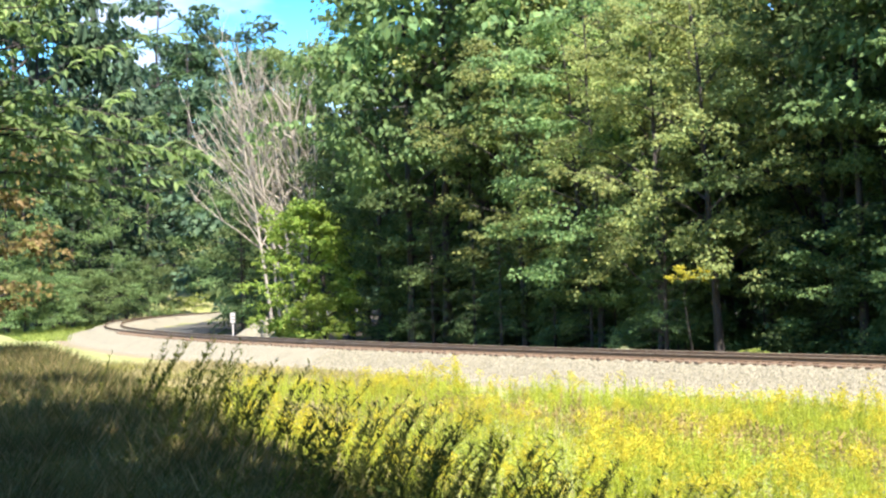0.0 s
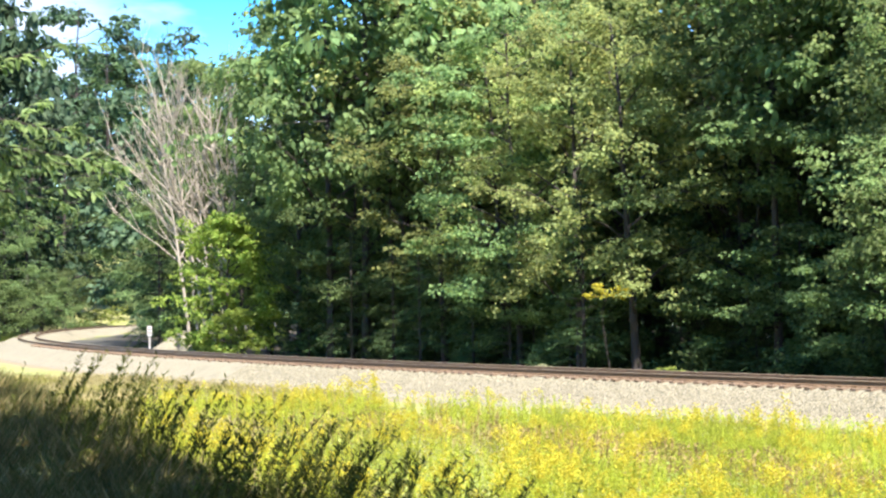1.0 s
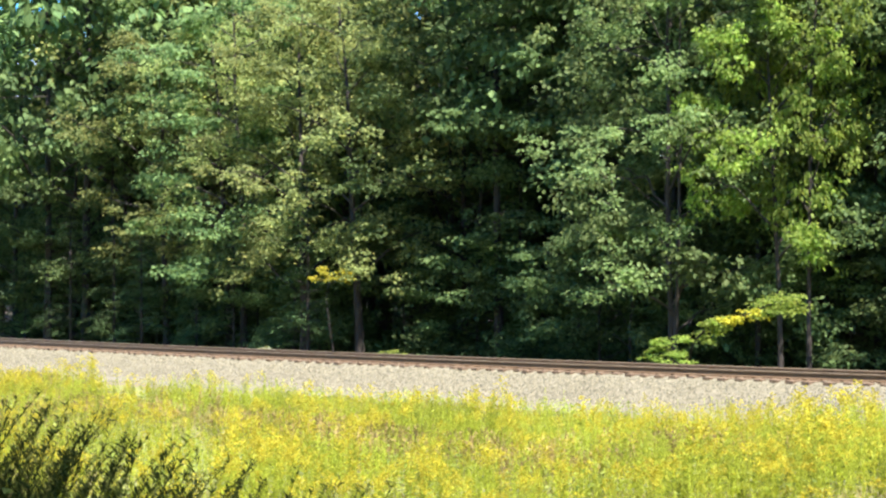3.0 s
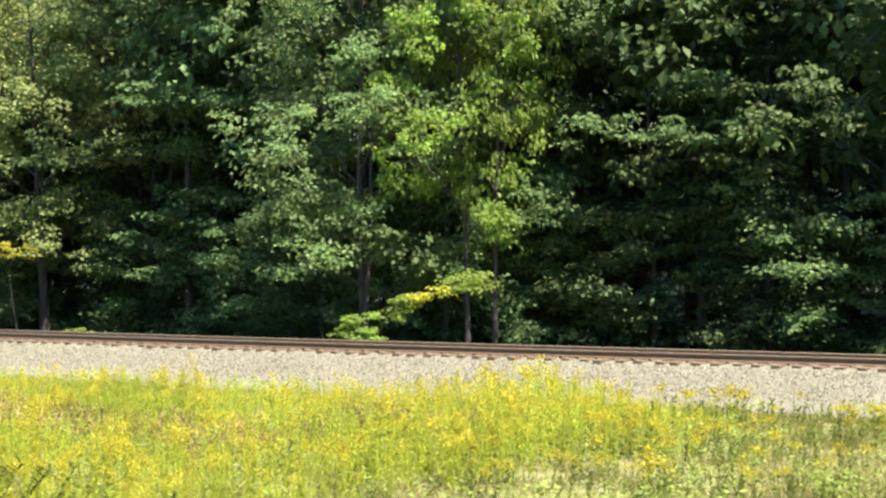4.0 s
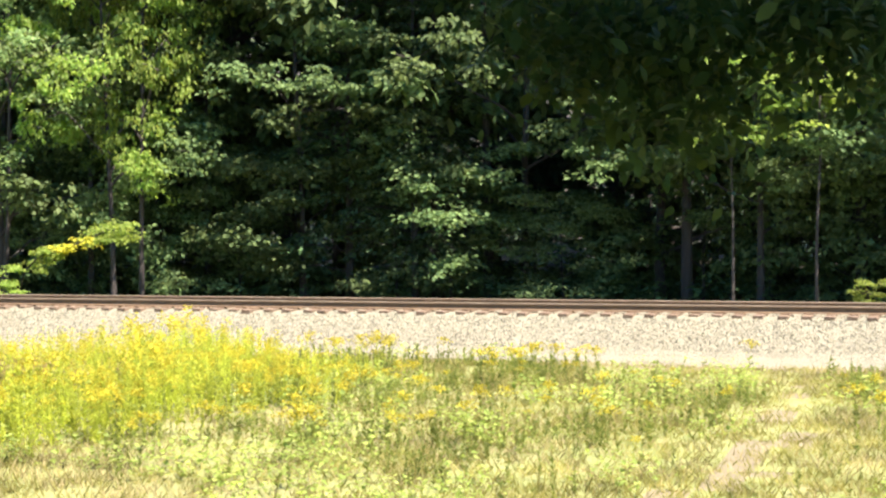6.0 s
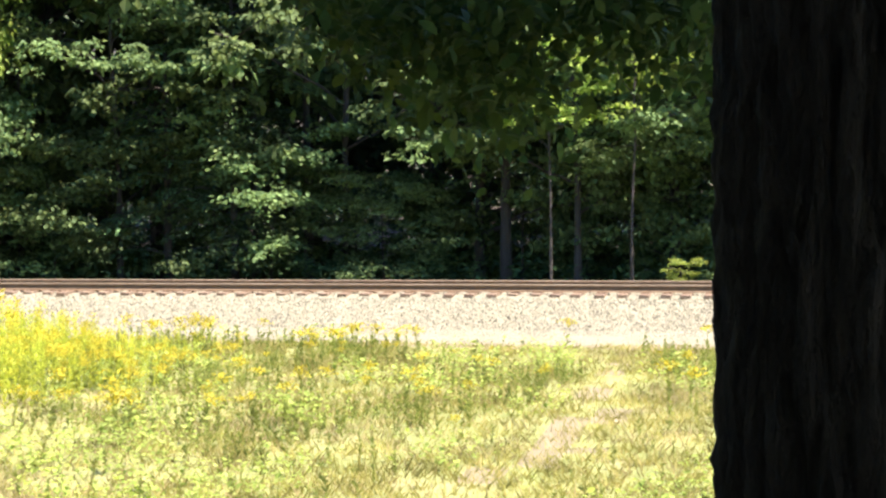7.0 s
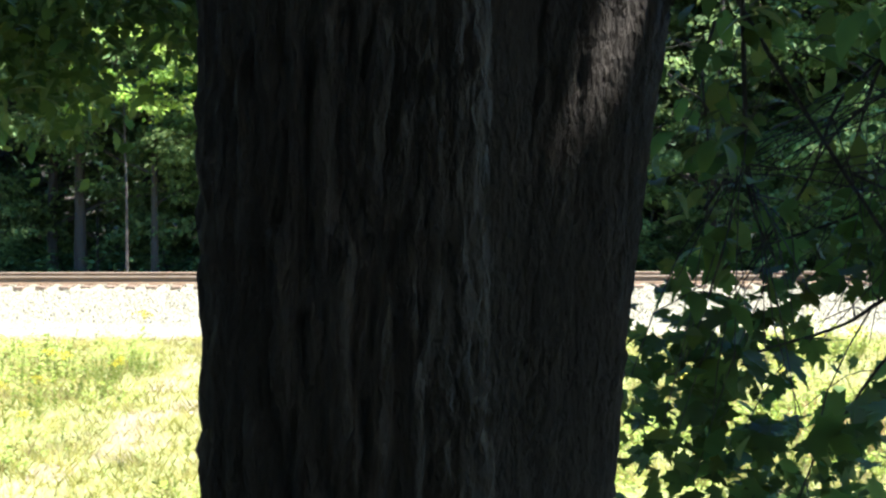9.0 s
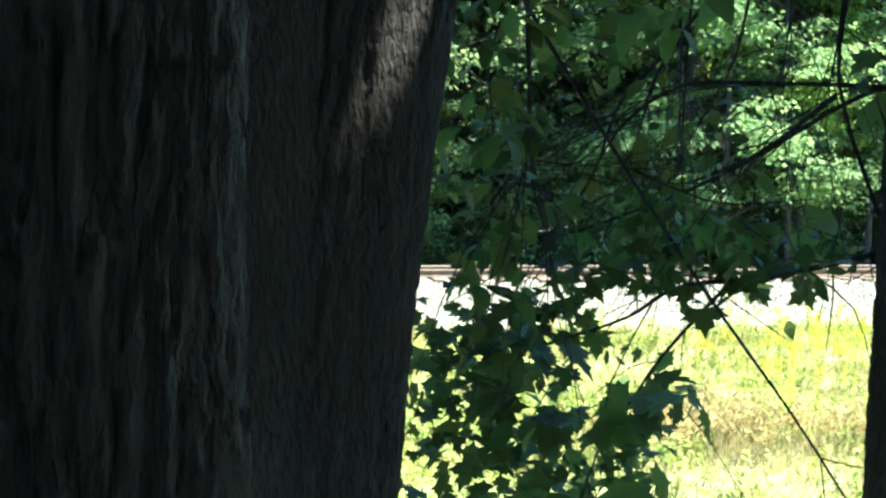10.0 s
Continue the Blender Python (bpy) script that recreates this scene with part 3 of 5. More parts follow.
EDGE = "trees of the forest edge"
forms = [
    (lambda: limb_tree(11, 15.5, 4.3, 2.0, 18, 6, 140, 0.18, 0.85), M_MAPLE, "maple_tree", "tall green maple with layered leafy boughs at the forest edge"),
    (lambda: limb_tree(12, 14.5, 4.5, 1.2, 18, 6, 140, 0.18, 0.85, rise=0.3), M_OAK, "oak_tree", "broad dark green oak with leafy boughs at the forest edge"),
    (lambda: limb_tree(13, 16, 3.5, 2.4, 21, 6, 110, 0.155, 0.7, rise=0.7, flat=0.75, tier=0.14), M_ASPEN, "aspen_tree", "slender aspen with yellowing green leaves"),
    (lambda: limb_tree(14, 11, 3.6, 0.8, 16, 6, 110, 0.2, 0.8, rise=0.35), M_MAPLE, "maple_tree", "green maple leafy down to the ground"),
    (lambda: limb_tree(15, 16, 4.4, 2.4, 18, 6, 140, 0.18, 0.85, trunk_r=0.12), M_OAK, "oak_tree", "tall dark oak with a bare lower trunk"),
    (lambda: conifer(16, 11, 3.1, 0.8, 22), M_HEMLOCK, "hemlock_tree", "dark hemlock with level drooping boughs"),
    (lambda: limb_tree(17, 10, 2.2, 2.5, 17, 5, 120, 0.145, 0.62, trunk_r=0.1, rise=0.5, flat=0.6, tier=0.12, inner=0.5), M_LIME, "young_maple", "bright yellow-green young maple catching the sun"),
    (lambda: limb_tree(18, 14, 5.0, 6.6, 22, 7, 44, 0.36, 1.3, flat=0.45), M_OAK, "shade_tree", "tall tree out of view near the viewer, added for its dense crown's shade"),
    (lambda: limb_tree(19, 16, 4.4, 2.5, 17, 6, 55, 0.3, 1.0), M_OAK, "inner_oak", "tall oak standing inside the forest"),
    (lambda: limb_tree(20, 16, 4.1, 2.5, 17, 6, 55, 0.3, 1.0, rise=0.6), M_MAPLE, "inner_maple", "tall maple standing inside the forest"),
    (lambda: limb_tree(22, 16, 3.3, 3.0, 18, 6, 60, 0.22, 0.8, rise=0.8, flat=0.7, tier=0.14), M_ASPEN, "inner_aspen", "yellowing aspen standing inside the forest"),
    (lambda: limb_tree(23, 13.5, 3.4, 1.2, 18, 6, 135, 0.15, 0.75, rise=0.5, flat=0.6, tier=0.1, inner=0.4, trunk_r=0.095), M_MISTY, "pale_maple", "green maple at the forest edge, coloured paler for sun and haze"),
    (lambda: limb_tree(24, 8.5, 2.1, 4.2, 8, 4, 90, 0.16, 0.5, trunk_r=0.055, flat=0.5), M_LIME, "young_maple", "thin young maple with a few sunlit yellow-green boughs"),
    (lambda: limb_tree(25, 6.5, 2.9, 0.3, 14, 6, 80, 0.18, 0.75, trunk_r=0.05, flat=0.45), M_OAK, "understory_tree", "small shade-grown tree under the forest edge"),
    (lambda: limb_tree(26, 23, 4.7, 12.8, 16, 5, 60, 0.27, 1.1, trunk_r=0.17), M_OAK, "canopy_oak", "very tall oak with a bare trunk, added for its unseen crown's shade"),
]
protos = []
for make, mt, nm, lb in forms:
    protos.append(plant(nm, make(), mt, lb, EDGE))
protos[7].matrix_basis = pose(-7.5, 0.5, 1.3, 0, 0, 20)
protos[7]["group"] = "trees beside the viewer"

rng_f = np.random.default_rng(21)
used = set()


def stand(root, s, off, size=1.0, stretch=1.0, turn=None):
    turn = rng_f.uniform(0, 360) if turn is None else turn
    m = spot(s, off, turn, size, stretch)
    if root.name not in used:
        used.add(root.name)
        root.matrix_basis = m
        return root
    return copy_thing(root, m)


# the front rank: stretches of the edge, how far back each stands, and its kinds
ZONES = [(-36, -13, 8.8, (11, 3, 11, 0)), (-13, 8, 11.6, (4, 1, 4)), (8, 23.5, 13.6, (1, 4, 5, 4)), (32.5, 48, 14.8, (1, 4)), (48, 67, 10.4, (2, 2, 0)), (67, 77, 11.8, (0, 1))]
for s0, s1, back, kinds in ZONES:
    for k, s in enumerate(np.arange(s0 + 1.6, s1, 3.6)):
        stand(protos[kinds[k % len(kinds)]], s + rng_f.normal(0, 0.5), back + rng_f.normal(0, 0.7), rng_f.uniform(0.92, 1.14), rng_f.uniform(0.92, 1.14) * (1.3 if kinds[k % len(kinds)] == 5 else 1.0))
# the ranks behind it
for k, s in enumerate(np.arange(-34, 80, 4.6)):
    kind = (10, 9, 10)[k % 3] if 47 < s < 68 else 8 if s < 32 else (8, 9)[k % 2]
    stand(protos[kind], s + rng_f.normal(0, 1.0), 16.8 + rng_f.normal(0, 1.0), rng_f.uniform(1.0, 1.3), rng_f.uniform(0.95, 1.15))
for k, s in enumerate(np.arange(-36, 82, 6.0)):
    stand(protos[(8, 10, 9)[k % 3] if s > 47 else 8], s + rng_f.normal(0, 1.2), 23.0 + rng_f.normal(0, 1.6), rng_f.uniform(1.15, 1.45), rng_f.uniform(0.95, 1.1))
# tall oaks added with crowns out of view, shading the deeper bays of the edge
rng_c = np.random.default_rng(12)
for s in (3.2, 7.5, 15.0, 34.5, 38.5, 42.5):
    stand(protos[14], s + rng_c.normal(0, 0.4), 13.0 + rng_c.normal(0, 0.6), rng_c.uniform(0.95, 1.1), 1.0, rng_c.uniform(0, 360))
# hemlocks and small trees grow in the shade of the edge
for k, s in enumerate(np.arange(-35, 86, 4.3)):
    stand(protos[5], s + rng_f.normal(0, 0.8), 14.2 + rng_f.normal(0, 1.0), rng_f.uniform(0.75, 1.05), rng_f.uniform(0.85, 1.1))
for k, s in enumerate(np.arange(-35, 80, 2.2)):
    stand(protos[13], s + rng_f.normal(0, 0.7), (12.9 if 6 < s < 24 else 14.4 if 37 < s < 48 else 11.3) + rng_f.normal(0, 0.8), rng_f.uniform(0.75, 1.2), rng_f.uniform(0.85, 1.15))
for k, s in enumerate(np.arange(50.0, 78.0, 3.4)):
    stand(protos[5], s, 8.6 + rng_f.normal(0, 0.5), rng_f.uniform(0.42, 0.6), rng_f.uniform(0.9, 1.1))
# the sunlit young maples
stand(protos[4], 21.0, 12.2, 0.85, 1.1, 70)
stand(protos[6], 25.8, 7.9, 0.95, 1.5)
stand(protos[6], 28.2, 10.4, 1.0, 1.6)
stand(protos[6], 25.1, 8.5, 0.85, 1.6, 200)
stand(protos[12], 6.0, 6.9, 0.95, 1.0)
stand(protos[12], 3.8, 7.4, 1.05, 1.15)
for s in (-16.5, -21.5, -26.5):
    stand(protos[11], s, 7.6 + rng_f.normal(0, 0.5), rng_f.uniform(0.9, 1.15), 1.1)
for s in (-18.5, -24.0):
    stand(protos[6], s, 6.6 + rng_f.normal(0, 0.3), rng_f.uniform(0.9, 1.1), 1.2)
stand(protos[11], 30.4, 8.4, 1.15, 1.25)
stand(protos[11], 29.3, 7.0, 0.9, 1.12, 100)
for s, back in ((80.5, 12.3), (84, 12.8), (87.5, 12.5), (91, 13.0)):
    stand(protos[3], s, back, rng_f.uniform(0.75, 0.95), rng_f.uniform(0.75, 0.9))

# shrubs under the forest edge
SHRUBS = "shrubs along the forest edge"
shrubs = [plant("shrub", limb_tree(41, 3.2, 1.5, 0.15, 12, 5, 46, 0.16, 0.55, trunk_r=0.04, lumps=4), M_OAK, "low leafy green shrub in the forest's shade", SHRUBS, "shrub"),
          plant("shrub", limb_tree(42, 2.6, 1.7, 0.1, 12, 5, 46, 0.16, 0.55, trunk_r=0.04, lumps=4), M_OAK, "low leafy green shrub in the forest's shade", SHRUBS, "shrub"),
          plant("shrub", limb_tree(43, 1.5, 1.0, 0.05, 10, 4, 30, 0.13, 0.32, trunk_r=0.025, lumps=3), M_WEED, "small pale green bush beside the track", SHRUBS, "shrub")]
for k, s in enumerate(np.arange(-33, 80, 2.6)):
    stand(shrubs[k % 2], s + rng_f.normal(0, 0.6), (13.8 if 33 < s < 48 or 6 < s < 29 else 11.4) + rng_f.normal(0, 0.9), rng_f.uniform(0.7, 1.2), rng_f.uniform(0.8, 1.2))
for k in range(9):
    stand(shrubs[2], rng_f.uniform(-25, 75), rng_f.uniform(3.9, 5.0), rng_f.uniform(0.35, 0.6), 1.3)

aster = plant("aster_clump", limb_tree(46, 0.9, 0.45, 0.1, 9, 4, 26, 0.06, 0.17, trunk_r=0.012, flat=0.8, lumps=3), M_PALE, "clump of small white asters at the edge of the ballast", "white asters by the track", "asters")

def on_shoulder(s, size):
    """A place on the far slope of the ballast."""
    x, y, _ = along(s, 2.3)
    return pose(float(x), float(y), 0.36, 0, 0, 40 * s) @ Matrix.Diagonal((size, size, size, 1))


aster.matrix_basis = on_shoulder(44.8, 0.7)
for s, sz in ((47.2, 0.6), (49.4, 0.55), (53.6, 0.7), (57.5, 0.6), (61.0, 0.65), (31.8, 0.5), (3.3, 0.72), (3.9, 0.8), (4.6, 0.75)):
    copy_thing(aster, on_shoulder(s, sz))

# the sunlit bough of a shrub, one spray of it turned yellow
sun_shrub = plant("sunlit_shrub", limb_tree(44, 2.2, 1.0, 0.4, 9, 4, 56, 0.13, 0.36, trunk_r=0.03, lumps=4), M_LIME, "bright green shrub in a patch of sun by the track", SHRUBS, "shrub")
put(sun_shrub, 28.3, 5.0, 30, 0.78, 0.95)
pale_shrub = plant("pale_shrub", limb_tree(45, 2.1, 0.6, 1.0, 7, 4, 36, 0.12, 0.28, trunk_r=0.02, flat=0.4, lumps=3), M_LIME, "small pale yellow-green shrub beside the track", SHRUBS, "shrub")
put(pale_shrub, 2.2, 4.3, 60, 0.6, 1.15)


def sunlit_bough():
    """A leaning sapling whose long level bough catches the sun, its middle spray turned yellow."""
    rng = np.random.default_rng(48)
    root = thing("leaning_sapling", "leaning sapling with a long sunlit bough, part of it turned yellow", "sapling", SHRUBS)
    wood, green = Heap(), Heap()
    gold = Heap()
    line = curve_points([(-2.3, 0.6, 0), (-2.0, 0.4, 1.3), (-1.2, 0.1, 1.95), (0, -0.1, 2.3), (1.2, -0.2, 2.75), (1.7, -0.2, 2.5)], 16)
    tube(wood, line, np.linspace(0.035, 0.008, 16), 5)
    for k in range(40):
        i = rng.integers(4, 16)
        p = line[i] + rng.normal(0, 1, 3) * np.array([0.2, 0.35, 0.09])
        a, w, f = leaf_pad(rng, p, np.array([0.2, -0.9, 0]), 0.3 + 0.035 * max(0, i - 9), 0.45, 42, 3)
        yellow = abs(p[0] + 0.1) < 0.5
        leaves(gold if yellow else green, a, w, f, 0.12 * rng.uniform(0.7, 1.2, len(a)), 0.42)
    part("trunk", wood, [M_BARK], root)
    part("crown", green, [M_LIME], root)
    tagged(part("spray", gold, [M_YELLOW_LEAF], root), "spray of bright yellow leaves", kind="stuff")
    x, y, _ = along(25.7, 5.7)
    root.matrix_basis = pose(float(x), float(y), float(land(x, y)) - 0.05, 0, 0, 8)


sunlit_bough()
turned = plant("turned_sapling", limb_tree(47, 3.9, 0.7, 3.2, 5, 3, 34, 0.12, 0.26, trunk_r=0.03, flat=0.3, lumps=3), M_YELLOW_LEAF, "slender sapling with a bright yellow top", SHRUBS, "sapling")
put(turned, 47.0, 7.4, 60, 1.04)
copy_thing(sun_shrub, spot(12.4, 5.2, 10, 0.5, 0.9))
copy_thing(sun_shrub, spot(-5.0, 4.4, 130, 0.6, 0.7))

rng_f = np.random.default_rng(33)
# coarse far trees, in the wedge past the curve and behind the forest
far_protos = [plant("far_tree", limb_tree(31 + k, 17, 4.8, 1.0, 18, 5, 34, 0.5, 1.15, trunk_r=0.22, lumps=4), M_FAR, "distant hazy green forest tree on the hillside", "woods on the hill") for k in range(2)]
n_far = 0
for k in range(132):
    if k < 110:
        a, r = radians(rng_f.uniform(52, 72)), 125 + 245 * rng_f.random() ** 0.8
        x, y = -r * math.sin(a), r * math.cos(a)
        if -14 < float(beyond(x, y)) < 11:
            continue
    else:
        x, y = -110 + 155 * (k - 110) / 22 + rng_f.normal(0, 2), rng_f.uniform(69, 82) + (12 if k % 2 else 0)
    sz = rng_f.uniform(0.9, 1.4)
    m = pose(x, y, float(land(x, y)) - 0.2, 0, 0, rng_f.uniform(0, 360)) @ Matrix.Diagonal((sz, sz, sz, 1))
    if n_far < 2:
        far_protos[n_far].matrix_basis = m
    else:
        copy_thing(far_protos[n_far % 2], m)
    n_far += 1


for k, s in enumerate(np.arange(-38, 132, 3.3)):
    copy_thing(far_protos[k % 2], spot(s + rng_f.normal(0, 0.8), 29.0 + rng_f.normal(0, 1.0), rng_f.uniform(0, 360), rng_f.uniform(1.05, 1.35), 1.05))


def polar(yaw, elev, dist):
    """A place seen from the viewer's axis at eye height: degrees to the left, degrees up, metres away."""
    a, e = radians(yaw), radians(elev)
    return np.array([-math.sin(a) * math.cos(e) * dist, math.cos(a) * math.cos(e) * dist, EYE + math.sin(e) * dist])


def ground_spot(yaw, dist, turn=0, size=1.0, stretch=1.0):
    a = radians(yaw)
    x, y = -dist * math.sin(a), dist * math.cos(a)
    return pose(x, y, float(land(x, y)) - 0.05, 0, 0, turn) @ Matrix.Diagonal((size, size, size * stretch, 1))


# ---- about the curve ----
# evergreens and broadleaf trees past the bend
for yaw, dist, k, sz, st in ((60.9, 165, 8, 1.1, 1.1),
                             (60.3, 128, 5, 1.4, 1.3), (61.2, 140, 3, 1.2, 1.1), (59.3, 116, 0, 1.1, 1.0), (60.6, 112, 3, 0.95, 1.0), (58.4, 104, 0, 1.0, 1.05), (57.4, 104, 1, 1.15, 1.05), (56.4, 98, 0, 1.15, 1.1),
                             (55.3, 88, 9, 1.0, 1.2), (54.0, 87, 8, 1.15, 1.35), (52.6, 88, 9, 1.4, 1.15), (51.0, 86, 10, 1.4, 1.1), (56.1, 104, 8, 1.1, 1.25), (53.4, 98, 9, 1.5, 1.2), (59.0, 116, 11, 1.35, 1.2), (57.5, 110, 11, 1.25, 1.2)):
    copy_thing(protos[k], ground_spot(yaw, dist, rng_f.uniform(0, 360), sz, st))
sapling = plant("curve_sapling", limb_tree(53, 8.6, 2.6, 0.4, 24, 6, 95, 0.22, 0.66, rise=0.5, flat=0.65, tier=0.15), M_LIME, "full bright green young maple beside the railway curve", category="young tree")
sapling.matrix_basis = ground_spot(59.0, 90.0, 40, 0.9, 1.12)
copy_thing(sapling, ground_spot(58.8, 87.5, 150, 0.45, 0.9))
copy_thing(protos[3], ground_spot(60.9, 106, 140, 0.5, 0.9))
for k, (yaw, dist) in enumerate(((61.0, 312), (61.7, 304), (62.4, 296), (63.1, 288), (63.8, 272), (64.5, 236), (65.2, 224), (65.9, 210), (66.6, 200), (67.3, 192), (68.0, 186), (68.7, 178), (69.4, 172), (70.1, 164))):
    sz = dist / 120 * rng_f.uniform(0.85, 1.15)
    copy_thing(protos[1 if k % 4 == 1 else 5], ground_spot(yaw + rng_f.normal(0, 0.1), dist, rng_f.uniform(0, 360), sz, rng_f.uniform(0.95, 1.2)))
    copy_thing(far_protos[k % 2], ground_spot(yaw + 0.35, dist + 30, rng_f.uniform(0, 360), sz * (1.3, 1.15)[k % 2] * (0.53 if yaw < 63.4 else 0.66 if yaw < 65 else 0.84 if yaw < 66.5 else 1.0), 1.0 + 0.22 * max(0.0, min(4.0, yaw - 64.5))))
    if yaw > 64:
        copy_thing(protos[13], ground_spot(yaw + 0.1, dist - 12, rng_f.uniform(0, 360), sz * 0.85, 0.95))
for yaw, dist, sz in ((63.3, 250, 3.2), (62.8, 256, 3.8), (62.3, 263, 3.6), (61.8, 270, 3.0), (64.0, 240, 2.2)):
    copy_thing(shrubs[2], ground_spot(yaw, dist, rng_f.uniform(0, 360), sz))
# trees on the viewer's side whose boughs hang in over the bank
def cherry_tree():
    """A cherry whose long drooping leaves hang in rows along arching boughs."""
    rng = np.random.default_rng(51)
    root = thing("cherry_tree", "wild cherry with long drooping yellow-green leaves", "tree")
    h = Heap()
    far = 27.0
    foot = polar(74.5, 0, far)
    top = foot + np.array([0.1, 0.1, 6.4])
    g = float(land(foot[0], foot[1]))
    axis = [(foot[0], foot[1], g - 0.3), (foot[0] + 0.05, foot[1], 0.5 * (g + top[2])), tuple(top)]
    tube(h, curve_points(axis, 10), np.linspace(0.15, 0.05, 10), 8)
    part("trunk", h, [M_BARK], root)
    crown = Heap()
    for yaw, elev, lift in ((62.4, 5.0, 3.6), (63.4, 6.0, 4.2), (63.9, 3.7, 2.6), (65.2, 6.4, 4.2), (65.9, 3.4, 2.2), (64.9, 8.7, 4.7), (67.2, 10.2, 5.2), (66.8, 5.8, 4.0), (66.6, 4.4, 3.0), (68.6, 9.6, 4.9), (64.0, 5.0, 3.4)):
        tip = polar(yaw, elev, far + rng.normal(0, 0.5))
        root_at = np.array([foot[0], foot[1], EYE + lift * 0.75])
        bow = (root_at + tip) / 2 + np.array([0, 0, 0.25])
        line = curve_points([root_at, bow, tip], 9)
        b = Heap()
        tube(b, line, np.linspace(0.03, 0.006, 9), 5, 0, False)
        for side in range(6):
            i = rng.integers(3, 8)
            end = line[i] + unit(line[i] - line[i - 1]) * rng.uniform(0.5, 1.3) + rng.normal(0, 0.4, 3)
            twig = curve_points([line[i], (line[i] + end) / 2 + np.array([0, 0, 0.08]), end], 5)
            tube(b, twig, np.linspace(0.01, 0.004, 5), 3, 0, False)
            n = 24
            w = rng.uniform(0.1, 1, n) * 4
            at = np.stack([np.interp(w, range(5), twig[:, q]) for q in range(3)], -1)
            out = rng.normal(0, 0.55, (n, 3)) + unit(end - line[i]) * 0.5 + np.array([0, 0, -0.55])
            leaves(crown, at, out, np.array(sun_dir) * 1.2 + rng.normal(0, 0.4, (n, 3)), rng.uniform(0.14, 0.26, n), 0.19)
        n = 60
        w = rng.uniform(0.35, 1, n) * 8
        at = np.stack([np.interp(w, range(9), line[:, q]) for q in range(3)], -1)
        out = rng.normal(0, 0.55, (n, 3)) + unit(tip - root_at) * 0.4 + np.array([0, 0, -0.7])
        leaves(crown, at, out, np.array(sun_dir) * 1.2 + rng.normal(0, 0.4, (n, 3)), rng.uniform(0.14, 0.26, n), 0.19)
        part("branch", b, [M_BARK], root)
    part("crown", crown, [M_MISTY], root)


cherry_tree()
rusty = plant("rusty_tree", limb_tree(52, 6.5, 2.4, 0.6, 16, 5, 70, 0.16, 0.55), M_RUST_LEAF, "small tree with rusty yellow autumn leaves")
rusty.matrix_basis = ground_spot(71.0, 38, 0, 0.9, 1.0)


def dead_tree():
    rng = np.random.default_rng(77)
    root = thing("dead_tree", "bare grey-brown dead tree of many thin stems", "dead tree")

    def grow(h, p, d, ln, r, level):
        pts = [p]
        for k in range(5):
            d = unit(d + rng.normal(0, 0.07, 3) + np.array([0, 0, 0.05]))
            pts.append(pts[-1] + d * ln / 5)
        tube(h, pts, np.linspace(r, r * 0.4, 6), 4 if level < 3 else 3, 0, False)
        if level < 4:
            for k in range((4, 4, 3, 2)[level]):
                w = rng.uniform(0.45, 1.0)
                i = min(int(w * 5), 4)
                q = pts[i] + (pts[i + 1] - pts[i]) * (w * 5 - i)
                e = unit(d + rng.normal(0, 0.42, 3) * np.array([1, 1, 0.6]) + np.array([0, 0, 0.12]))
                grow(h, q, e, ln * rng.uniform(0.5, 0.75), max(r * 0.55, 0.014), level + 1)

    left = np.array([-0.51, -0.86, 0])
    for k in range(7):
        h = Heap()
        p = left * (0.35 * k - 0.9) + rng.normal(0, 0.2, 3) * np.array([1, 1, 0]) - np.array([0, 0, 0.2])
        d = unit(left * (0.0 + 0.03 * k) + rng.normal(0, 0.03, 3) + np.array([0, 0, 1.0]))
        tall = rng.uniform(11.5, 14.8)
        stem = [p]
        for q in range(8):
            d = unit(d + rng.normal(0, 0.035, 3))
            stem.append(stem[-1] + d * tall / 8)
        tube(h, stem, np.linspace(0.12, 0.035, 9), 6, 0, False)
        for q in range(12):
            w = rng.uniform(3.0, 7.9)
            b = stem[int(w)] + (stem[int(w) + 1] - stem[int(w)]) * (w % 1)
            lean = rng.uniform(0.35, 1.1) * (1.25 - w / 10)
            side = left if rng.random() < 0.8 else -0.5 * left
            grow(h, b, unit(side * lean + rng.normal(0, 0.12, 3) + np.array([0, 0, 0.75])), rng.uniform(2.0, 5.2) * (1.3 - w / 10), 0.055, 2)
        part("stem", h, [M_DEAD], root)
    root.matrix_basis = ground_spot(59.35, 99.0, 0, 1.07, 1.1)
    copy_thing(protos[5], ground_spot(61.2, 112, 30, 0.75, 0.95))
    copy_thing(protos[5], ground_spot(61.3, 104, 80, 0.75, 1.0))


dead_tree()


def marker_sign():
    root = thing("marker_sign", "small white trackside marker sign on a white post", "sign")
    a = radians(61.64)
    r = 100.0
    x, y = -r * math.sin(a), r * math.cos(a)
    h = Heap()
    box(h, 0, 0, 0.75, 0.1, 0.1, 1.9, 0, 0, None, 0.012)
    part("post", h, [M_WHITE], root)
    h = Heap()
    box(h, 0, -0.07, 1.85, 0.3, 0.03, 0.62, 0, 0, None, 0.008)
    panel = part("panel", h, [M_WHITE], root, "white sign panel")
    h = Heap()
    for z in (1.74, 1.94):
        box(h, 0.0, -0.09, z, 0.2, 0.008, 0.05, 0, 0, None, 0.002)
    part("lettering", h, [M_BAR], panel, "two short dark bars")
    root.matrix_basis = pose(x, y, float(land(x, y)) + 0.25, 0, 0, 58)


marker_sign()


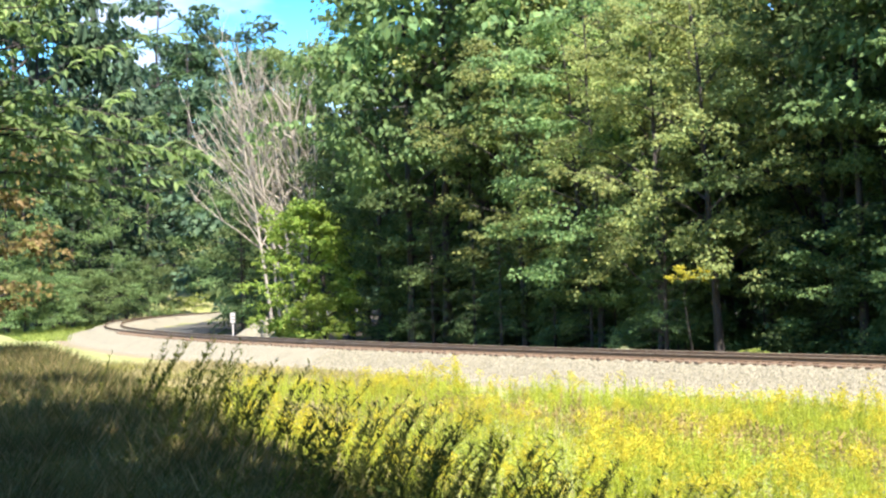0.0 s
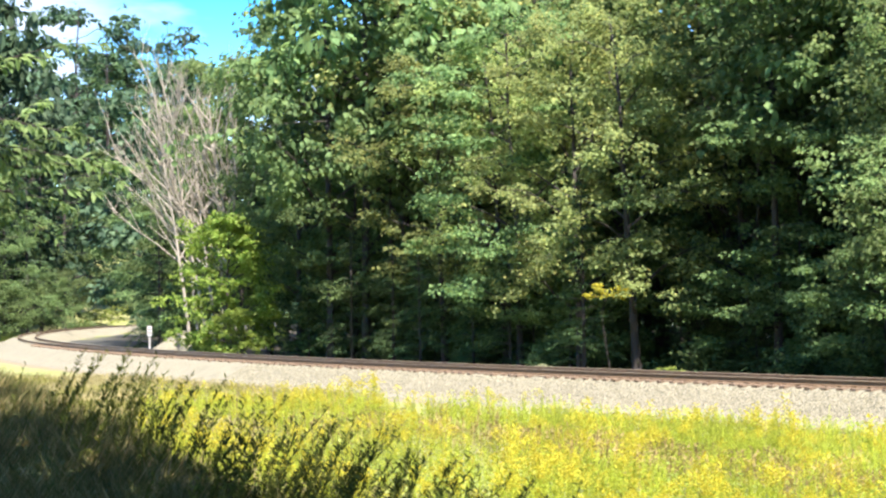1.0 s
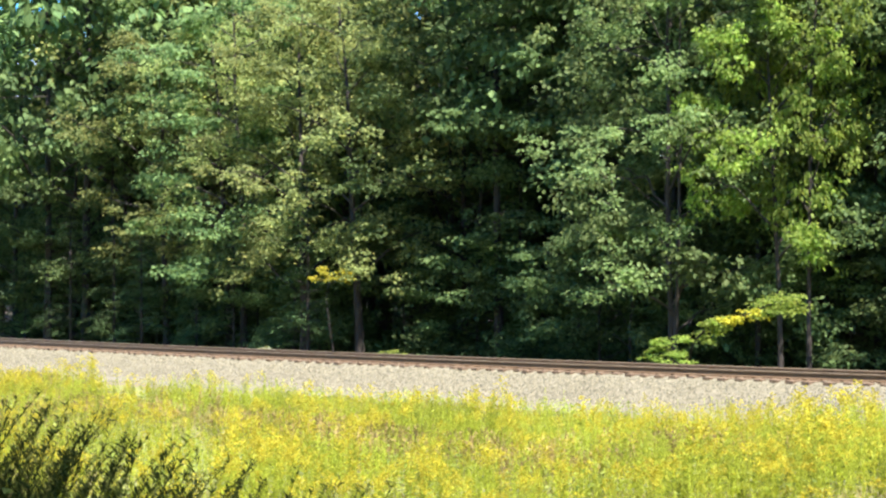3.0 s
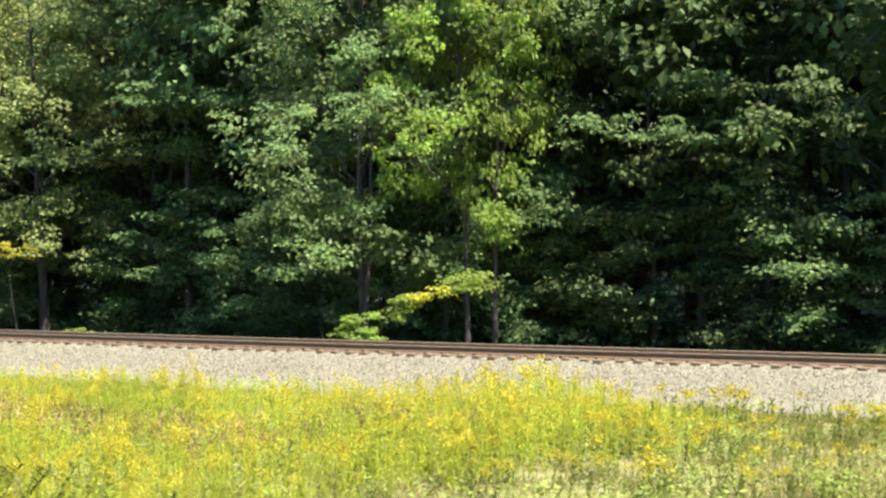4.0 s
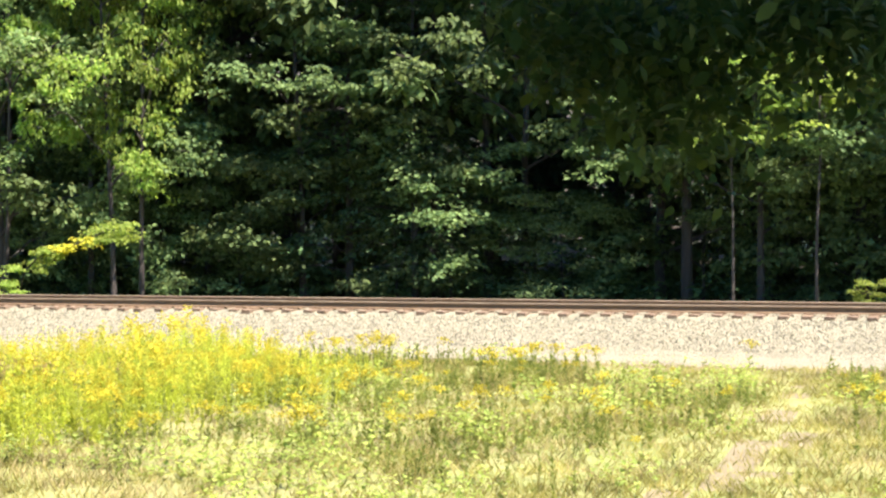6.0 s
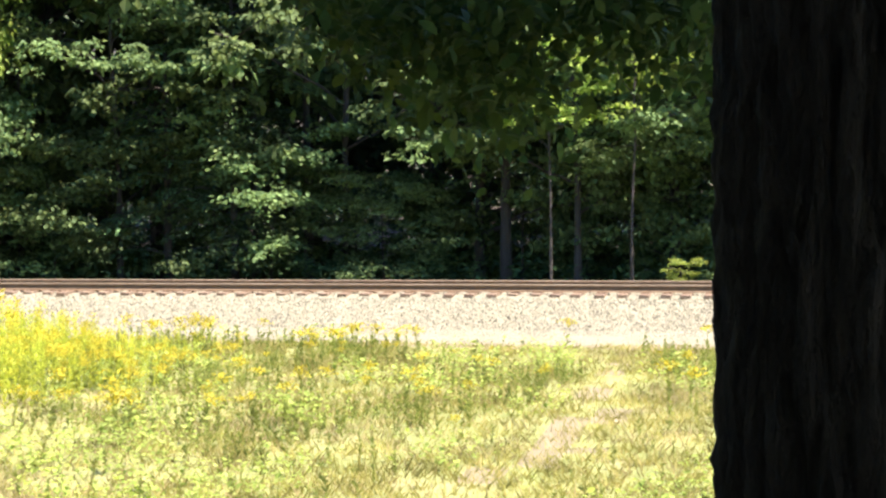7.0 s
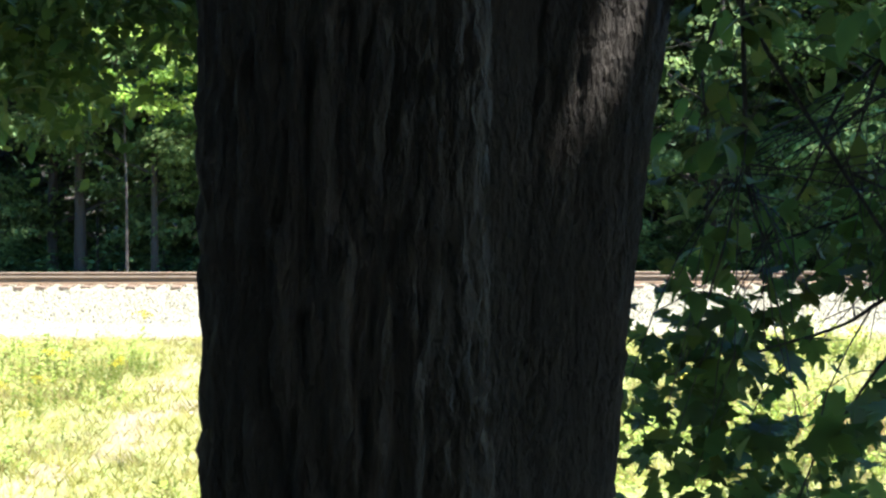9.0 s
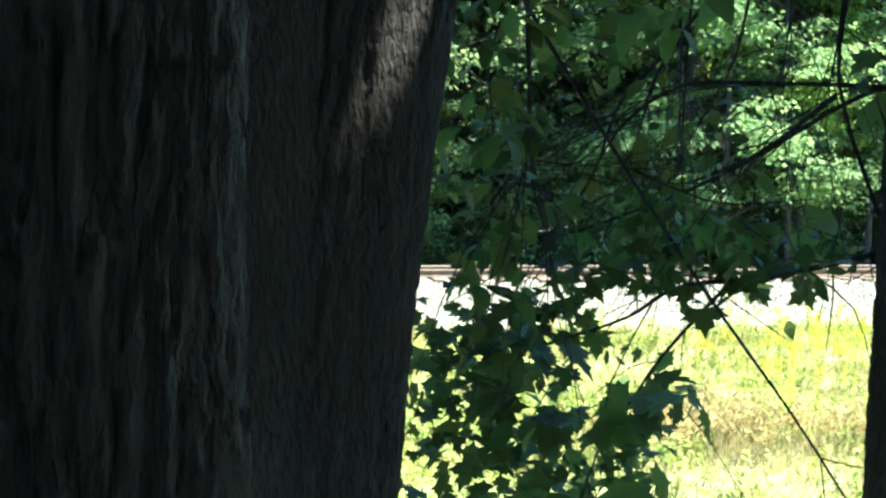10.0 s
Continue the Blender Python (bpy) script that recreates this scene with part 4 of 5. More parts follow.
def gravel_heap():
    rng = np.random.default_rng(5)
    a = radians(60.5)
    r = 95.5
    cx, cy = -r * math.sin(a), r * math.cos(a)
    n, m = 26, 12
    h = Heap()
    th = np.linspace(0, 2 * np.pi, n, endpoint=False)
    rr = np.linspace(0, 1, m)
    R2, T2 = np.meshgrid(rr, th, indexing="ij")
    x, y = 3.0 * R2 * np.cos(T2), 1.7 * R2 * np.sin(T2)
    z = 2.2 * (1 - R2) ** 0.85 + rng.normal(0, 0.03, R2.shape) * (R2 > 0) * (R2 < 1) - 0.1
    k = np.arange(m - 1)[:, None] * n
    i = np.arange(n)[None]
    f = np.stack([k + i, k + n + i, k + n + (i + 1) % n, k + (i + 1) % n], -1).reshape(-1, 4)
    h.add(np.stack([x, y, z], -1), f, 0, True)
    ob = tagged(new("mound", h.mesh("mound", [M_BALLAST])), "pale gravel mound beside the railway curve", "mound")
    ob.matrix_basis = pose(cx, cy, float(land(cx, cy)) + 0.1, 0, 0, 58)


gravel_heap()


# ---- the meadow ----
def goldenrod(rng, height, bloom=True, leafy=1.0, bent=(0, 0)):
    """One upright stalk with narrow leaves and a plume of arching flower sprays."""
    h = Heap()
    lean = rng.normal(0, 0.06, 2) + np.asarray(bent)
    pts = np.column_stack([lean[0] * np.linspace(0, 1, 5) ** 2, lean[1] * np.linspace(0, 1, 5) ** 2, np.linspace(-0.05, height * 0.93, 5)])
    tube(h, pts, np.linspace(0.006, 0.003, 5), 3, 0, False)
    n = int(20 * leafy * height)
    w = rng.uniform(0.12, 0.9 if bloom else 1.0, n)
    at = np.stack([np.interp(w * 4, range(5), pts[:, q]) for q in range(3)], -1)
    az = rng.uniform(0, 2 * np.pi, n)
    way = np.column_stack([np.cos(az), np.sin(az), rng.uniform(0.5, 1.7, n)])
    leaves(h, at, way, np.array([0.2, -0.2, 1.0]) + rng.normal(0, 0.3, (n, 3)), rng.uniform(0.08, 0.155, n) * (1.15 - 0.5 * w), 0.13, 0)
    if bloom:
        for k in range(9):
            a = k * 2.4 + rng.uniform(0, 0.6)
            ln = rng.uniform(0.11, 0.22) * (1.25 - 0.09 * k)
            base = np.array([pts[-1, 0], pts[-1, 1], height * (0.74 + 0.032 * k)])
            m = 14
            t = np.linspace(0.15, 1, m)
            p = base + np.column_stack([np.cos(a) * ln * t, np.sin(a) * ln * t, ln * (0.9 * t - 0.55 * t * t)]) + rng.normal(0, 0.011, (m, 3))
            flecks(h, p, rng.normal(0, 1, (m, 3)) + np.array([0, 0, 0.5]), rng.normal(0, 1, (m, 3)), rng.uniform(0.02, 0.037, m), 0.45, 1)
    return h


def scatter(name, patterns, x, y, size, turn, pick, materials, label, category, tilt=None):
    """Many copies of a few patterns, joined into one mesh."""
    out = Heap()
    z = land(x, y)
    for k, pat in enumerate(patterns):
        sel = np.where(pick == k)[0]
        if not len(sel):
            continue
        v = np.concatenate(pat.v)
        c, s = np.cos(turn[sel])[:, None], np.sin(turn[sel])[:, None]
        sz = size[sel][:, None]
        px = (v[:, 0] * c - v[:, 1] * s) * sz + x[sel][:, None]
        py = (v[:, 0] * s + v[:, 1] * c) * sz + y[sel][:, None]
        pz = v[:, 2] * sz + z[sel][:, None]
        base = out.count
        out.v.append(np.stack([px, py, pz], -1).reshape(-1, 3))
        for f, slot, sm in pat.f:
            ff = (np.arange(len(sel))[:, None, None] * len(v) + f[None]).reshape(-1, f.shape[1]) + base
            out.f.append((ff, slot, sm))
        out.count += len(sel) * len(v)
    return stuff(name, out, materials, label, category)


def patchy(x, y, size, seed):
    """Smooth chance from 0 to 1 over the ground, in patches of about the given size."""
    u, v = np.asarray(x, float) / size + 17.3 * seed, np.asarray(y, float) / size - 9.1 * seed
    i, j = np.floor(u), np.floor(v)
    fu, fv = u - i, v - j
    fu, fv = fu * fu * (3 - 2 * fu), fv * fv * (3 - 2 * fv)

    def corner(a, b):
        h = np.sin(a * 127.1 + b * 311.7 + seed * 74.7) * 43758.5453
        return h - np.floor(h)

    return (corner(i, j) * (1 - fu) + corner(i + 1, j) * fu) * (1 - fv) + (corner(i, j + 1) * (1 - fu) + corner(i + 1, j + 1) * fu) * fv


def build_meadow():
    rng = np.random.default_rng(3)

    def ok(x, y):
        q = beyond(x, y)
        return (q < -4.6) & (np.hypot(x, y) > 9.0)

    def wheel(n, a0, a1, r0, r1):
        """Places strewn evenly over a sector about the viewer."""
        a, r = np.radians(rng.uniform(a0, a1, n)), np.sqrt(rng.uniform(r0 ** 2, r1 ** 2, n))
        return -r * np.sin(a), r * np.cos(a), np.degrees(a), r

    # tall goldenrod, from the shaded corner to the middle of the meadow, and another stand further along
    tall = [goldenrod(rng, rng.uniform(0.95, 1.25)) for _ in range(7)] + [goldenrod(rng, rng.uniform(0.85, 1.1), False, 1.2) for _ in range(4)]
    x, y, a, r = wheel(52000, 16, 62, 15, 54)
    front = np.interp(a, [16, 22, 28, 36, 46, 62], [28, 25.0, 22.5, 19.5, 17, 17]) + 1.6 * (patchy(x, y, 2.2, 4) - 0.5)
    q = beyond(x, y)
    thick = 0.22 + 0.78 * smooth(0.32, 0.6, 0.5 * patchy(x, y, 1.4, 1) + 0.5 * patchy(x, y, 5.0, 2))
    dens = smooth(17.5, 24, a + 4 * (patchy(x, y, 2.5, 3) - 0.5)) * smooth(front - 0.5, front + 2.0, r) * thick * 0.72
    dens = dens * np.where(q > -6.6, 0.08 + 0.7 * (patchy(x, y, 1.6, 5) > 0.66), 1.0) * np.where(q > -5.4, 0.25, 1.0)
    dens = dens * (y > crest_line(x) + 3.4) * np.where((x < -29) & (q > -9.5), 0.15, np.where(x < -34, 0.55, 1.0))
    dens = dens * np.where((a > 38) & (q > -8.2 + 1.5 * (patchy(x, y, 3.0, 22) - 0.5)), 0.08, 1.0)
    keep = ok(x, y) & (rng.random(len(x)) < dens)
    x, y, a = x[keep], y[keep], a[keep]
    x2, y2, a2, _ = wheel(1500, -34, -15, 20, 36)
    keep = ok(x2, y2) & (rng.random(len(x2)) < 0.7 * smooth(0.4, 0.7, patchy(x2, y2, 2.0, 6)))
    x, y, a = np.concatenate([x, x2[keep]]), np.concatenate([y, y2[keep]]), np.concatenate([a, np.abs(a2[keep]) + 8])
    bloom = np.clip(0.02 + 2.0 * (0.55 * patchy(x, y, 0.9, 7) + 0.45 * patchy(x, y, 3.5, 8) - 0.46), 0.02, 0.4)
    pick = np.where(rng.random(len(x)) < bloom, rng.integers(0, 7, len(x)), rng.integers(7, 11, len(x)))
    size = rng.uniform(0.6, 1.1, len(x)) * (0.6 + 0.6 * patchy(x, y, 2.6, 9)) * (0.6 + 0.4 * smooth(17, 28, a)) * np.where(pick < 7, 0.95, 0.84)
    scatter("goldenrod", tall, x, y, size, rng.uniform(0, 6.28, len(x)), pick, [M_STALK, M_BLOOM], "dense sunlit goldenrod in yellow bloom across the meadow", "goldenrod")

    # low plants in the rough grass
    low = [goldenrod(rng, 0.55) for _ in range(4)] + [goldenrod(rng, 0.5, False, 2.2) for _ in range(4)]
    x, y, a, r = wheel(15000, -32, 30, 15, 40)
    clump = 0.55 * patchy(x, y, 1.5, 11) + 0.45 * patchy(x, y, 4.0, 12)
    keep = ok(x, y) & (rng.random(len(x)) < 0.06 + 0.8 * smooth(0.45, 0.72, clump)) & (trodden(x, y) > 0.7) & (beyond(x, y) < -5.2)
    x, y, a, r = x[keep], y[keep], a[keep], r[keep]
    yellow = np.clip(0.26 * smooth(6, 20, a) + 0.08, 0, 1) * smooth(0.35, 0.75, patchy(x, y, 1.2, 13)) * smooth(19, 26, r)
    pick = np.where(rng.random(len(x)) < yellow, rng.integers(0, 4, len(x)), rng.integers(4, 8, len(x)))
    scatter("low_goldenrod", low, x, y, rng.uniform(0.4, 1.0, len(x)) * np.where(pick < 4, 1.15, 0.85), rng.uniform(0, 6.28, len(x)), pick, [M_WEED, M_BLOOM], "short scattered goldenrod and leafy weeds in rough grass", "goldenrod")

    # grass
    tufts = []
    for k in range(8):
        h = Heap()
        m = 9
        a = rng.uniform(0, 2 * np.pi, m)
        at = rng.normal(0, 0.07, (m, 3)) * np.array([1, 1, 0])
        way = np.column_stack([np.cos(a) * 0.55, np.sin(a) * 0.55, rng.uniform(0.25, 1.1, m)])
        flecks(h, at, way, np.array([0.3, -0.5, 0.8]) + rng.normal(0, 0.4, (m, 3)), rng.uniform(0.05, 0.15, m), 0.06, 0 if k < 5 else 1)
        tufts.append(h)
    x, y, a, r = wheel(115000, -34, 62, 13, 46)
    stand_in = smooth(20, 27, a) * smooth(22, 26, r) * smooth(-6.5, -8.5, beyond(x, y))
    keep = ok(x, y + 0.3) & (rng.random(len(x)) < 1 - 0.8 * stand_in) & (rng.random(len(x)) < np.where((trodden(x, y) < 0.45) & (y < 30), 0.35, 0.55 + 0.45 * smooth(0.25, 0.6, patchy(x, y, 1.1, 14))))
    x, y = x[keep], y[keep]
    straw = 0.6 * patchy(x, y, 2.4, 15) + 0.4 * patchy(x, y, 0.7, 16) + 0.22 * smooth(-7.5, -5.0, beyond(x, y))
    pick = np.where(rng.random(len(x)) < 0.08 + 0.5 * smooth(0.5, 0.72, straw), rng.integers(5, 8, len(x)), rng.integers(0, 5, len(x)))
    scatter("meadow_grass", tufts, x, y, rng.uniform(0.55, 1.5, len(x)) * (0.7 + 0.6 * patchy(x, y, 1.8, 17)), rng.uniform(0, 6.28, len(x)), pick, [M_GRASS, M_DRY], "yellow-green meadow grass with dry straw patches", "grass")

    x, y, a, r = wheel(12000, 54, 70, 26, 80)
    keep = ok(x, y) & (y > crest_line(x) + 3.0)
    x, y = x[keep], y[keep]
    pick = np.where(patchy(x, y, 3.0, 21) > 0.45, rng.integers(5, 8, len(x)), rng.integers(0, 5, len(x)))
    scatter("rough_grass", tufts, x, y, rng.uniform(1.5, 3.6, len(x)), rng.uniform(0, 6.28, len(x)), pick, [M_GRASS, M_DRY], "long straw-coloured grass between the bank and the ballast", "grass")

    # stands of rosy seed heads
    heads = []
    for k in range(3):
        h = Heap()
        m = 14
        at = rng.normal(0, 0.1, (m, 3)) * np.array([1, 1, 0])
        way = rng.normal(0, 0.22, (m, 3)) + np.array([0, 0, 1.0])
        tops = rng.uniform(0.3, 0.6, m)
        flecks(h, at, way, rng.normal(0, 1, (m, 3)), tops, 0.012, 0)
        for j in range(4):
            flecks(h, at + unit(way) * (tops * (0.7 + 0.08 * j))[:, None], rng.normal(0, 0.6, (m, 3)) + np.array([0, 0, 0.8]), rng.normal(0, 1, (m, 3)), rng.uniform(0.05, 0.1, m), 0.22, 1)
        heads.append(h)
    spots = ((53.3, 41, 2.0), (43.2, 30, 1.3), (45.5, 33, 1.2), (48.5, 36, 1.5), (-20.6, 19, 0.8), (38.5, 27, 1.0), (33, 30, 1.0))
    px = np.concatenate([-d * np.sin(np.radians(b)) + rng.normal(0, w, 60) for b, d, w in spots])
    py = np.concatenate([d * np.cos(np.radians(b)) + rng.normal(0, w * 0.7, 60) for b, d, w in spots])
    keep = ok(px, py)
    px, py = px[keep], py[keep]
    scatter("seeding_grass", heads, px, py, rng.uniform(0.6, 1.2, len(px)), rng.uniform(0, 6.28, len(px)), rng.integers(0, 3, len(px)), [M_DRY, M_ROSY], "patches of rosy brown seeding grass in the meadow", "grass")

    # the rough verge past the bend
    n = 5000
    d, o = rng.uniform(125, 270, n), -rng.uniform(4.2, 13, n)
    x, y, _ = along(d, o)
    scatter("verge_grass", tufts, x, y, rng.uniform(2.0, 4.5, n), rng.uniform(0, 6.28, n), rng.integers(0, 5, n), [M_WEED, M_DRY], "rough pale green grass verge along the railway curve", "grass")

    # broad-leaved weeds in clumps
    weeds = []
    for k in range(4):
        h = Heap()
        m = 30
        at = rng.normal(0, 0.17, (m, 3)) * np.array([1, 1, 0]) + np.column_stack([np.zeros(m), np.zeros(m), rng.uniform(0.05, 0.4, m)])
        way = rng.normal(0, 1, (m, 3)) * np.array([1, 1, 0.3])
        leaves(h, at, way, np.array([0, -0.2, 1.0]) + rng.normal(0, 0.3, (m, 3)), rng.uniform(0.045, 0.1, m), 0.38)
        weeds.append(h)
    x, y, a, r = wheel(11000, -32, 58, 14, 46)
    clump = 0.6 * patchy(x, y, 1.0, 18) + 0.4 * patchy(x, y, 3.0, 19)
    for b, d, w in ((22.0, 28.5, 1.5), (22.8, 26.5, 1.2), (7.4, 23.2, 0.8), (19.6, 23.8, 1.2), (16.0, 22.0, 0.9), (-14, 21, 1.2), (14, 26, 0.9)):
        clump = clump + 0.22 * (np.hypot(x + d * np.sin(np.radians(b)), y - d * np.cos(np.radians(b))) < w)
    keep = ok(x, y) & (clump + 0.25 * rng.random(len(x)) > 0.74) & (trodden(x, y) > 0.7)
    x, y = x[keep], y[keep]
    scatter("meadow_weeds", weeds, x, y, rng.uniform(0.4, 1.25, len(x)), rng.uniform(0, 6.28, len(x)), rng.integers(0, 4, len(x)), [M_WEED], "low clumps of broad-leaved green weeds in the meadow", "weeds")

    # low growth between track and trees; its dark needle colour stands for shade
    n = 5200
    d, o = rng.uniform(-36, 90, n), 10.5 + 16 * rng.random(n)
    x, y, _ = along(d, o)
    scatter("undergrowth", weeds, x, y, rng.uniform(1.3, 2.8, n), rng.uniform(0, 6.28, n), rng.integers(0, 4, n), [M_HEMLOCK], "low undergrowth at the foot of the forest, coloured dark for its shade", "undergrowth")

    # brush on the slope behind the forest
    n = 2600
    x = rng.uniform(-150, 45, n)
    y = 70 + 50 * rng.random(n) + np.maximum(-x - 60, 0) * 0.35
    scatter("hillside_brush", weeds, x, y, rng.uniform(4.0, 7.0, n), rng.uniform(0, 6.28, n), rng.integers(0, 4, n), [M_FAR], "dark brush covering the slope behind the forest", "brush")

    # tall unflowered stalks along the shaded bank, in the shade-darkened green
    n = 1300
    x = -9.5 - 17 * rng.random(n) ** 1.3
    y = crest_line(x) + rng.normal(1.2, 1.0, n)
    keep = (patchy(x, y, 1.6, 20) > 0.4) & (rng.random(n) < np.interp(-x, [13, 19, 27], [1.0, 0.45, 0.3]))
    x, y = x[keep], y[keep]
    n = len(x)
    bank = [goldenrod(rng, rng.uniform(1.0, 1.3), False, 1.5, (0.3 * rng.uniform(0.5, 1.3), 0.4 * rng.uniform(0.5, 1.3))) for _ in range(8)]
    scatter("bank_weeds", bank, x, y, 0.35 + 0.8 * rng.random(n) ** 1.4, rng.uniform(-0.9, 0.9, n), rng.integers(0, 8, n), [M_SHADEWEED], "tall green weed stalks along the shaded bank, darkened for the shade", "weeds")

    # matted grass on the shaded bank
    mats = []
    for k in range(5):
        h = Heap()
        m = 12
        a = rng.uniform(0, 2 * np.pi, m)
        at = rng.normal(0, 0.09, (m, 3)) * np.array([1, 1, 0])
        way = np.column_stack([np.cos(a) * 0.6 + 0.25, np.sin(a) * 0.6, rng.uniform(0.3, 1.0, m)])
        flecks(h, at, way, rng.normal(0, 1, (m, 3)), rng.uniform(0.1, 0.34, m), 0.035, 0)
        mats.append(h)
    n = 15000
    x = -7.5 - 30 * rng.random(n) ** 1.3
    y = crest_line(x) + 1.8 - 8.5 * rng.random(n) ** 1.2
    scatter("bank_grass", mats, x, y, rng.uniform(0.6, 1.3, n), rng.uniform(-0.6, 0.6, n), rng.integers(0, 5, n), [M_BANK], "matted brownish grass on the shaded bank", "grass")


build_meadow()


# ---- the trees beside the viewer ----
def maple_leaf_mesh():
    """A toothed five-lobed leaf, slightly cupped, its stem at the origin."""
    outline = [(0, 0), (0.16, 0.02), (0.42, -0.06), (0.36, 0.1), (0.52, 0.2), (0.44, 0.26), (0.62, 0.5), (0.42, 0.47), (0.36, 0.55), (0.22, 0.48), (0.24, 0.72), (0.12, 0.74), (0, 1.0)]
    pts = outline + [(-px, py) for px, py in outline[-2:0:-1]]
    h = Heap()
    v = [(0, 0.38, 0.0)] + [(px, py, 0.16 * abs(px) - 0.22 * (py - 0.3) ** 2) for px, py in pts]
    m = len(pts)
    h.add(np.array(v), [[0, 1 + k, 1 + (k + 1) % m] for k in range(m)], 0, True)
    h.add([(-0.012, 0.02, 0), (0.012, 0.02, 0), (0.006, -0.45, 0.06), (-0.006, -0.45, 0.06)], [[0, 1, 2, 3]], 0)
    return h.mesh("leaf", [M_NEAR])


def oval_leaf_mesh():
    h = Heap()
    n = 7
    t = np.linspace(0, 1, n)
    w = 0.24 * np.sin(np.pi * t ** 0.85) ** 0.8
    z = 0.1 * np.sin(np.pi * t) - 0.12 * t * t
    v = np.concatenate([np.column_stack([-w, t, z + 0.05 * w / 0.24]), np.column_stack([0 * t, t, z]), np.column_stack([w, t, z + 0.05 * w / 0.24])])
    i = np.arange(n - 1)
    f = np.concatenate([np.stack([i, i + n, i + n + 1, i + 1], -1), np.stack([i + n, i + 2 * n, i + 2 * n + 1, i + n + 1], -1)])
    h.add(v, f, 0, True)
    return h.mesh("leaf", [M_NEAR])


LEAF_MAPLE, LEAF_OVAL = maple_leaf_mesh(), oval_leaf_mesh()
rng_n = np.random.default_rng(55)


def hang_leaf(mesh, at, heading, droop, size, parent):
    ob = new("leaf", mesh)
    ob.parent = parent
    ob.matrix_basis = pose(*map(float, at), droop + rng_n.normal(0, 16), rng_n.normal(0, 22), heading) @ Matrix.Diagonal((size, size, size, 1))
    return ob


def bark_stem(heap, pts, radii, sides=140, n=300, seed=1, furrow=0.013):
    """A thick stem whose bark is cut by interlacing furrows."""
    rng = np.random.default_rng(seed)
    p = curve_points(pts, n)
    t = np.linspace(0, len(radii) - 1, n)
    r = np.interp(t, range(len(radii)), radii)
    a = np.linspace(0, 2 * np.pi, sides, endpoint=False)[None]
    z = p[:, 2][:, None]
    sway = 0.9 * np.sin(7.1 * z + seed) + 0.8 * np.sin(16.3 * z + 2 * seed + 2 * np.sin(2 * a)) + 0.5 * np.sin(37 * z + 3 * np.sin(5 * a))
    turn = 0.8 * np.cos(6.7 * z - seed) + 0.9 * np.sin(14.1 * z + 1.3 + 2 * np.cos(3 * a)) + 0.5 * np.cos(31 * z + 2 * np.sin(7 * a))
    cut = np.minimum(np.abs(np.sin(15 * a + sway)), np.abs(np.sin(11 * a - turn))) ** 0.6
    swell = 1 + 0.02 * np.sin(3 * a + 0.8 * z) + 0.014 * np.sin(5 * a + 1 + 1.4 * z)
    rr = r[:, None] * swell - furrow * (1 - cut) + rng.normal(0, 0.0016, (n, sides))
    v = p[:, None] + rr[..., None] * np.stack([np.cos(a[0]), np.sin(a[0]), 0 * a[0]], -1)[None]
    k = np.arange(n - 1)[:, None] * sides
    i, j = np.arange(sides)[None], (np.arange(sides)[None] + 1) % sides
    heap.add(v, np.stack([k + i, k + j, k + sides + j, k + sides + i], -1).reshape(-1, 4), 0, True)


# Leaf masses above the view, there for the shade they cast.
def overhead_crown(seed, centre, reach, n, leaf):
    rng = np.random.default_rng(seed)
    h = Heap()
    c = unit(rng.normal(0, 1, (n // 30, 3))) * rng.uniform(0.35, 1, (n // 30, 1)) * np.asarray(reach) + np.asarray(centre)
    at = np.repeat(c, 30, 0) + rng.normal(0, 0.42, (len(c) * 30, 3)) * np.array([1, 1, 0.5])
    way = rng.normal(0, 1, at.shape) + np.array([0, 0, -0.5])
    # a gap cut in these unseen crowns lets one shaft of sun through
    ray = np.array(sun_dir)
    to = at + unit(way) * leaf * 0.5 - np.array([0.505, 2.86, 3.54])
    clear = np.linalg.norm(to - (to @ ray)[:, None] * ray, axis=1) > 0.097
    at, way = at[clear], way[clear]
    leaves(h, at, way, np.array([0, 0, 1.0]) + rng.normal(0, 0.5, at.shape), leaf * rng.uniform(0.7, 1.2, len(at)), 0.38)
    return h


def forked_tree():
    root = thing("forked_tree", "large dark furrowed tree trunk that forks into two stems", "tree")
    h = Heap()
    b = polar(-3.2, 0, 3.02)
    bark_stem(h, [(b[0], b[1], 0.9), (b[0] + 0.01, b[1], 2.2), (b[0], b[1], 3.6), (b[0] - 0.03, b[1] + 0.02, 5.5), (b[0] - 0.2, b[1] + 0.3, 9.0)], [0.3, 0.235, 0.22, 0.2, 0.12], seed=2, furrow=0.007)
    part("trunk", h, [M_BARK_NEAR], root)
    h = Heap()
    e = polar(-6.3, 0, 3.02)
    g = polar(-7.7, 0, 3.06)
    bark_stem(h, [(e[0] - 0.125, e[1], 0.95), (e[0] - 0.072, e[1], 2.2), (e[0] - 0.036, e[1], 2.75), (g[0], g[1], 3.65), (g[0] + 0.35, g[1] + 0.1, 5.5), (g[0] + 1.2, g[1] + 0.6, 9.0)], [0.24, 0.2, 0.187, 0.185, 0.17, 0.1], seed=3)
    part("stem", h, [M_BARK_NEAR], root, "second stem with a patch of sunlit furrowed bark")
    part("crown", overhead_crown(61, (-1.0, 3.2, 8.6), (5.5, 4.2, 2.4), 20000, 0.2), [M_NEAR], root)
    return root


